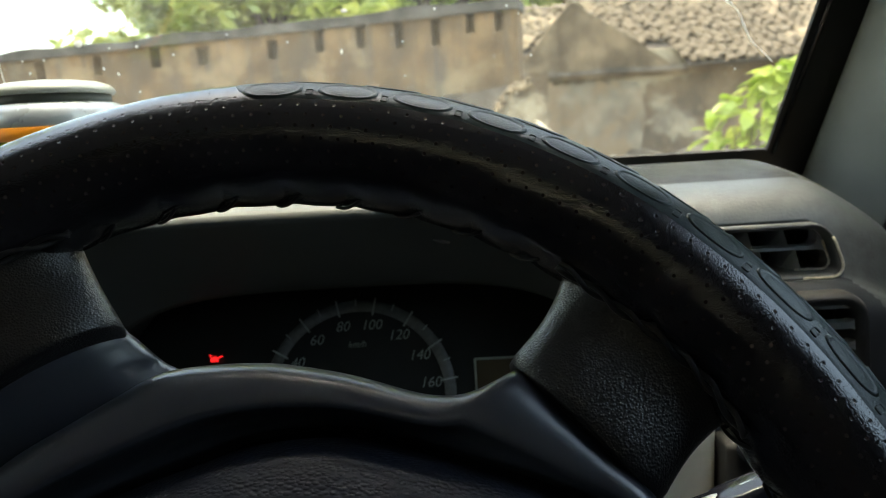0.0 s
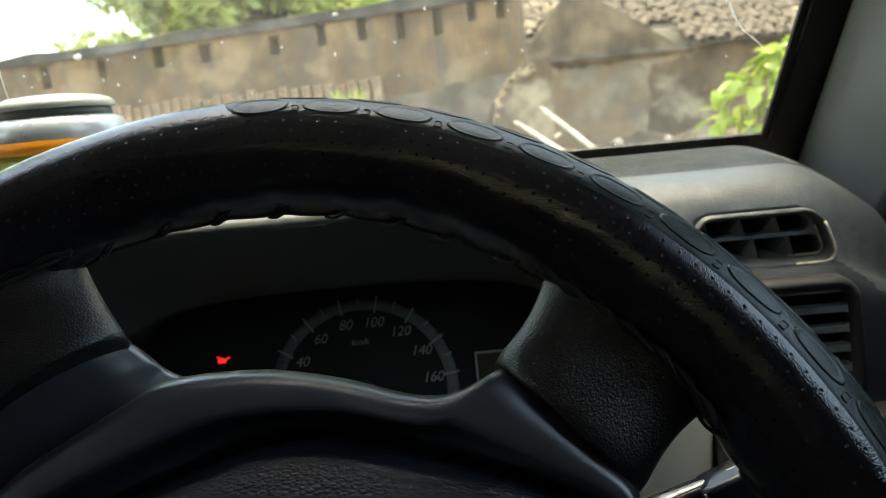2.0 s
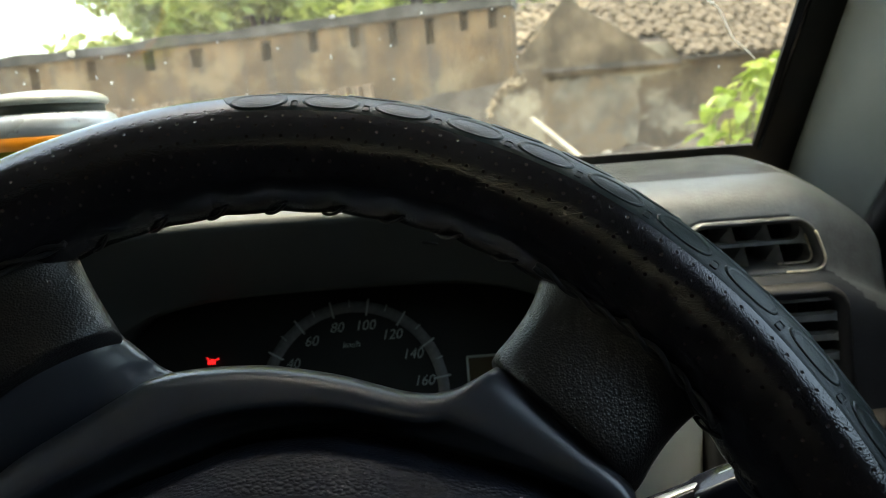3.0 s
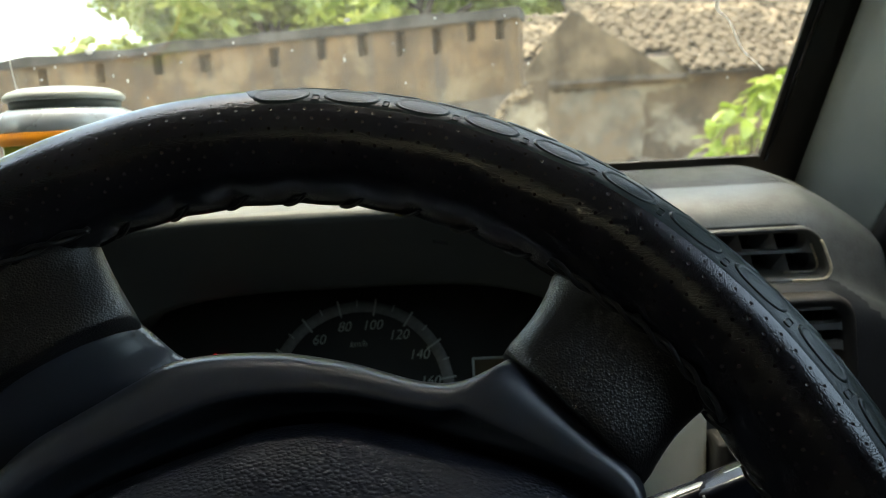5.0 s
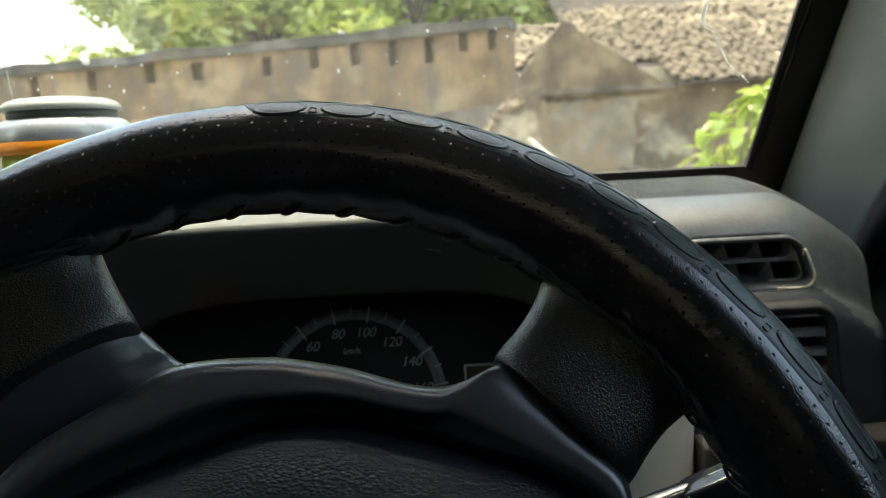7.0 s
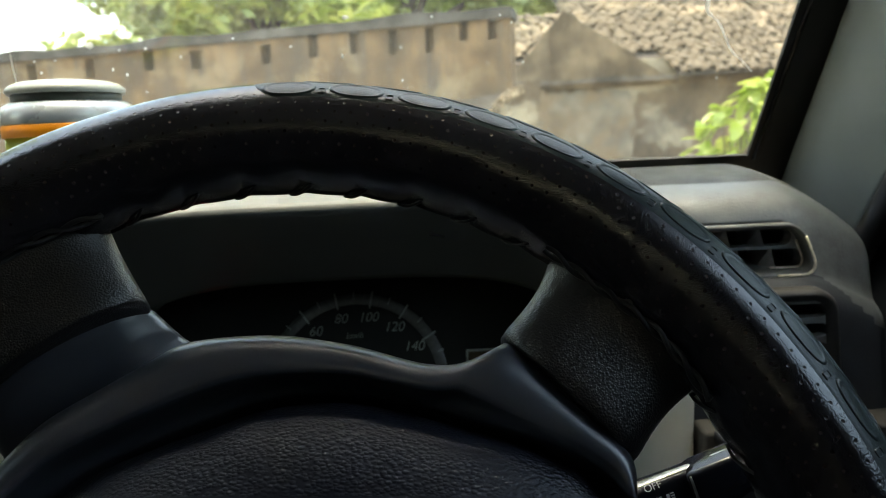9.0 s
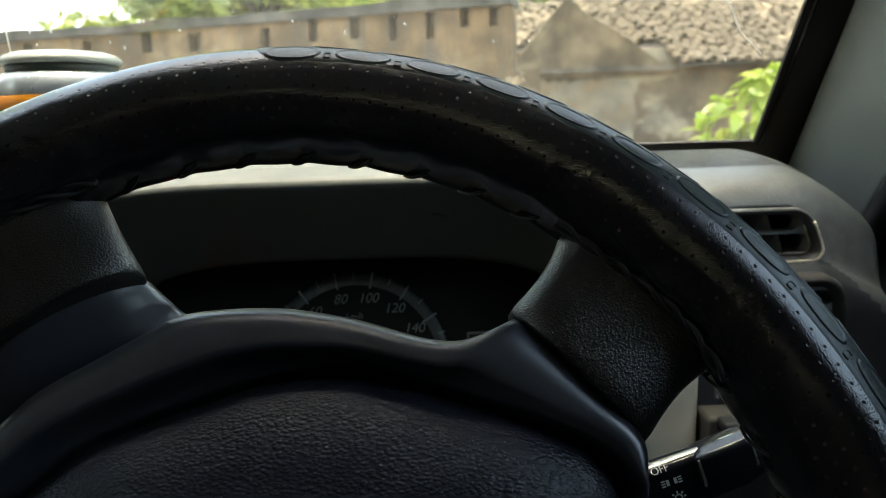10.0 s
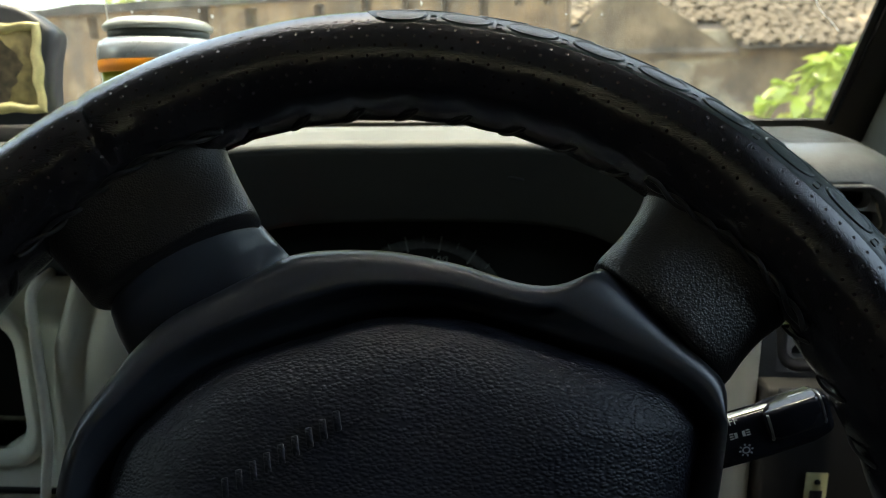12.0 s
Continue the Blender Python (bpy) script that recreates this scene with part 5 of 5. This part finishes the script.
# leafy bush beside the house
def leaf_bm(L, W, fold=0.25):
    bm = bmesh.new()
    n = 6
    rows = []
    for i in range(n + 1):
        f = i / n
        w = W * math.sin(math.pi * min(1, f * 0.92 + 0.06)) ** 0.8
        z = -0.35 * L * f * f
        rows.append([bm.verts.new((-w / 2, L * f, z + fold * w * 0.5)), bm.verts.new((0, L * f, z)), bm.verts.new((w / 2, L * f, z + fold * w * 0.5))])
    for a, b in zip(rows, rows[1:]):
        for k in (0, 1):
            bm.faces.new((a[k], a[k + 1], b[k + 1], b[k]))
    return bm


bush = thing("leafy_bush", "bright lime-green broad-leaved bush beside the house", "bush", pose(3.15, 6.5, 0))
lm = bpy.data.meshes.new("leaf")
t = leaf_bm(0.26, 0.15)
t.to_mesh(lm)
t.free()
lm.materials.append(LEAF_BUSH)
lm.shade_smooth()
rs = random.Random(8)
for s in range(7):
    bx, by = rs.uniform(-0.35, 0.55), rs.uniform(-0.3, 0.3)
    tipz = rs.uniform(1.35, 1.85) + 0.25 * min(0, bx)
    path = spline([(bx * 0.4, by * 0.4, 0), (bx * 0.7, by * 0.7, tipz * 0.5), (bx, by, tipz)], 12)
    part("stem", tube(path, 0.014, 6, 0.4), BARK, bush)
for k in range(230):
    h = rs.random() ** 0.6
    z = 0.45 + 1.42 * h
    wmax = 0.62 if z < 1.35 else 0.62 - 0.45 * (z - 1.35) / 0.5
    a = rs.uniform(0, 6.283)
    q = rs.random() ** 0.5 * wmax
    part("leaf", lm, None, bush, m=pose(0.28 * (z - 1.0) + q * math.cos(a), q * math.sin(a) * 0.7, z, rs.uniform(-50, 25), rs.uniform(-35, 35), math.degrees(a) - 90 + rs.uniform(-50, 50)) @ Matrix.Scale(rs.uniform(0.6, 1.15), 4))

# tuft of grass on the low wall
tf = bmesh.new()
rs = random.Random(4)
for k in range(40):
    a, l = rs.uniform(0, 6.283), rs.uniform(0.15, 0.32)
    p0 = Vector((rs.uniform(-0.14, 0.14), rs.uniform(-0.05, 0.05), 0))
    tip = p0 + Vector((math.cos(a) * l * 0.7, math.sin(a) * l * 0.3, l * 0.75))
    mid = p0.lerp(tip, 0.5) + Vector((0, 0, l * 0.15))
    d = Vector((0.009, 0, 0))
    v = [tf.verts.new(p) for p in (p0 - d, p0 + d, mid + d * 0.8, mid - d * 0.8, tip)]
    tf.faces.new((v[0], v[1], v[2], v[3])), tf.faces.new((v[3], v[2], v[4]))
tagged(part("grass_tuft", tf, LEAF_BUSH, smooth=False, m=pose(-1.0, 7.05, 1.62)), "tuft of fresh grass on the low wall", "grass", kind="stuff")


# trees behind the wall
def tree(x, y, h, spread, n, seed, low=0.35):
    """A tapered trunk, forked limbs and a crown of many small leaves in loose clumps."""
    rs = random.Random(seed)
    ob = thing("tree", "leafy light-green tree standing behind the wall", "tree", pose(x, y, 0), "trees behind the wall")
    part("trunk", tube(spline([(0, 0, 0), (0.15, 0.1, h * 0.3), (-0.1, 0, h * 0.55), (0.1, 0.1, h * 0.8)], 16), 0.03 * h, 10, 0.35), BARK, ob)
    clumps = []
    for k in range(26):
        a, f = rs.uniform(0, 6.283), rs.uniform(low, 1.0)
        q = spread * (math.sin(math.pi * (0.12 + 0.85 * (f - low) / (1 - low))) ** 0.7) * rs.uniform(0.35, 1.0)
        tip = Vector((q * math.cos(a), q * math.sin(a), h * f + rs.uniform(-0.3, 0.3)))
        base = Vector((0, 0, h * max(0.25, f * 0.7 - 0.1)))
        mid = base.lerp(tip, 0.5) + Vector((0, 0, 0.06 * h))
        part("limb", tube(spline([base, mid, tip], 8), 0.010 * h, 6, 0.3), BARK, ob)
        clumps.append((tip, rs.uniform(0.16, 0.30) * spread))
        clumps.append((mid.lerp(tip, 0.4) + Vector((rs.uniform(-0.5, 0.5), rs.uniform(-0.5, 0.5), 0.2)), rs.uniform(0.12, 0.24) * spread))
    verts, faces = [], []
    for k in range(n):
        c, r = clumps[k % len(clumps)]
        d = Vector((rs.gauss(0, 1), rs.gauss(0, 1), rs.gauss(0, 0.75)))
        p = c + d.normalized() * r * rs.random() ** 0.45
        s = rs.uniform(0.10, 0.2) * (1.0 if h < 7 else 1.2)
        e = Euler((rs.uniform(-1.2, 1.2), rs.uniform(-1.2, 1.2), rs.uniform(0, 6.28))).to_matrix()
        i = len(verts)
        verts += [p + e @ Vector(q) for q in ((-s * 0.35, 0, 0), (0, -s * 0.8, 0), (s * 0.35, 0, 0.03), (0, s * 0.8, 0))]
        faces.append((i, i + 1, i + 2, i + 3))
    me = bpy.data.meshes.new("crown")
    me.from_pydata([tuple(v) for v in verts], [], faces)
    part("crown", me, LEAF_TREE, ob, "uneven crown of small leaves", smooth=False)
    return ob


tree(-5.2, 15.5, 9.0, 3.3, 30000, 1, 0.16)
tree(-3.2, 14.0, 10.0, 3.6, 32000, 8, 0.14)
tree(-0.6, 14.6, 11.0, 3.8, 32000, 2, 0.14)
tree(2.8, 17.5, 11.5, 4.4, 32000, 3, 0.2)
tree(6.8, 20.0, 12.0, 4.8, 20000, 7, 0.25)
# unseen tall tree far left, added to block sky glare on the rim
tree(-14.5, 12.8, 14.0, 4.4, 16000, 9, 0.2)
tree(-10.5, 24.0, 5.0, 2.8, 9000, 4, 0.22)
tree(-17.0, 36.0, 5.6, 3.6, 8000, 5, 0.2)
tree(-24.0, 42.0, 5.4, 4.0, 6000, 6, 0.2)
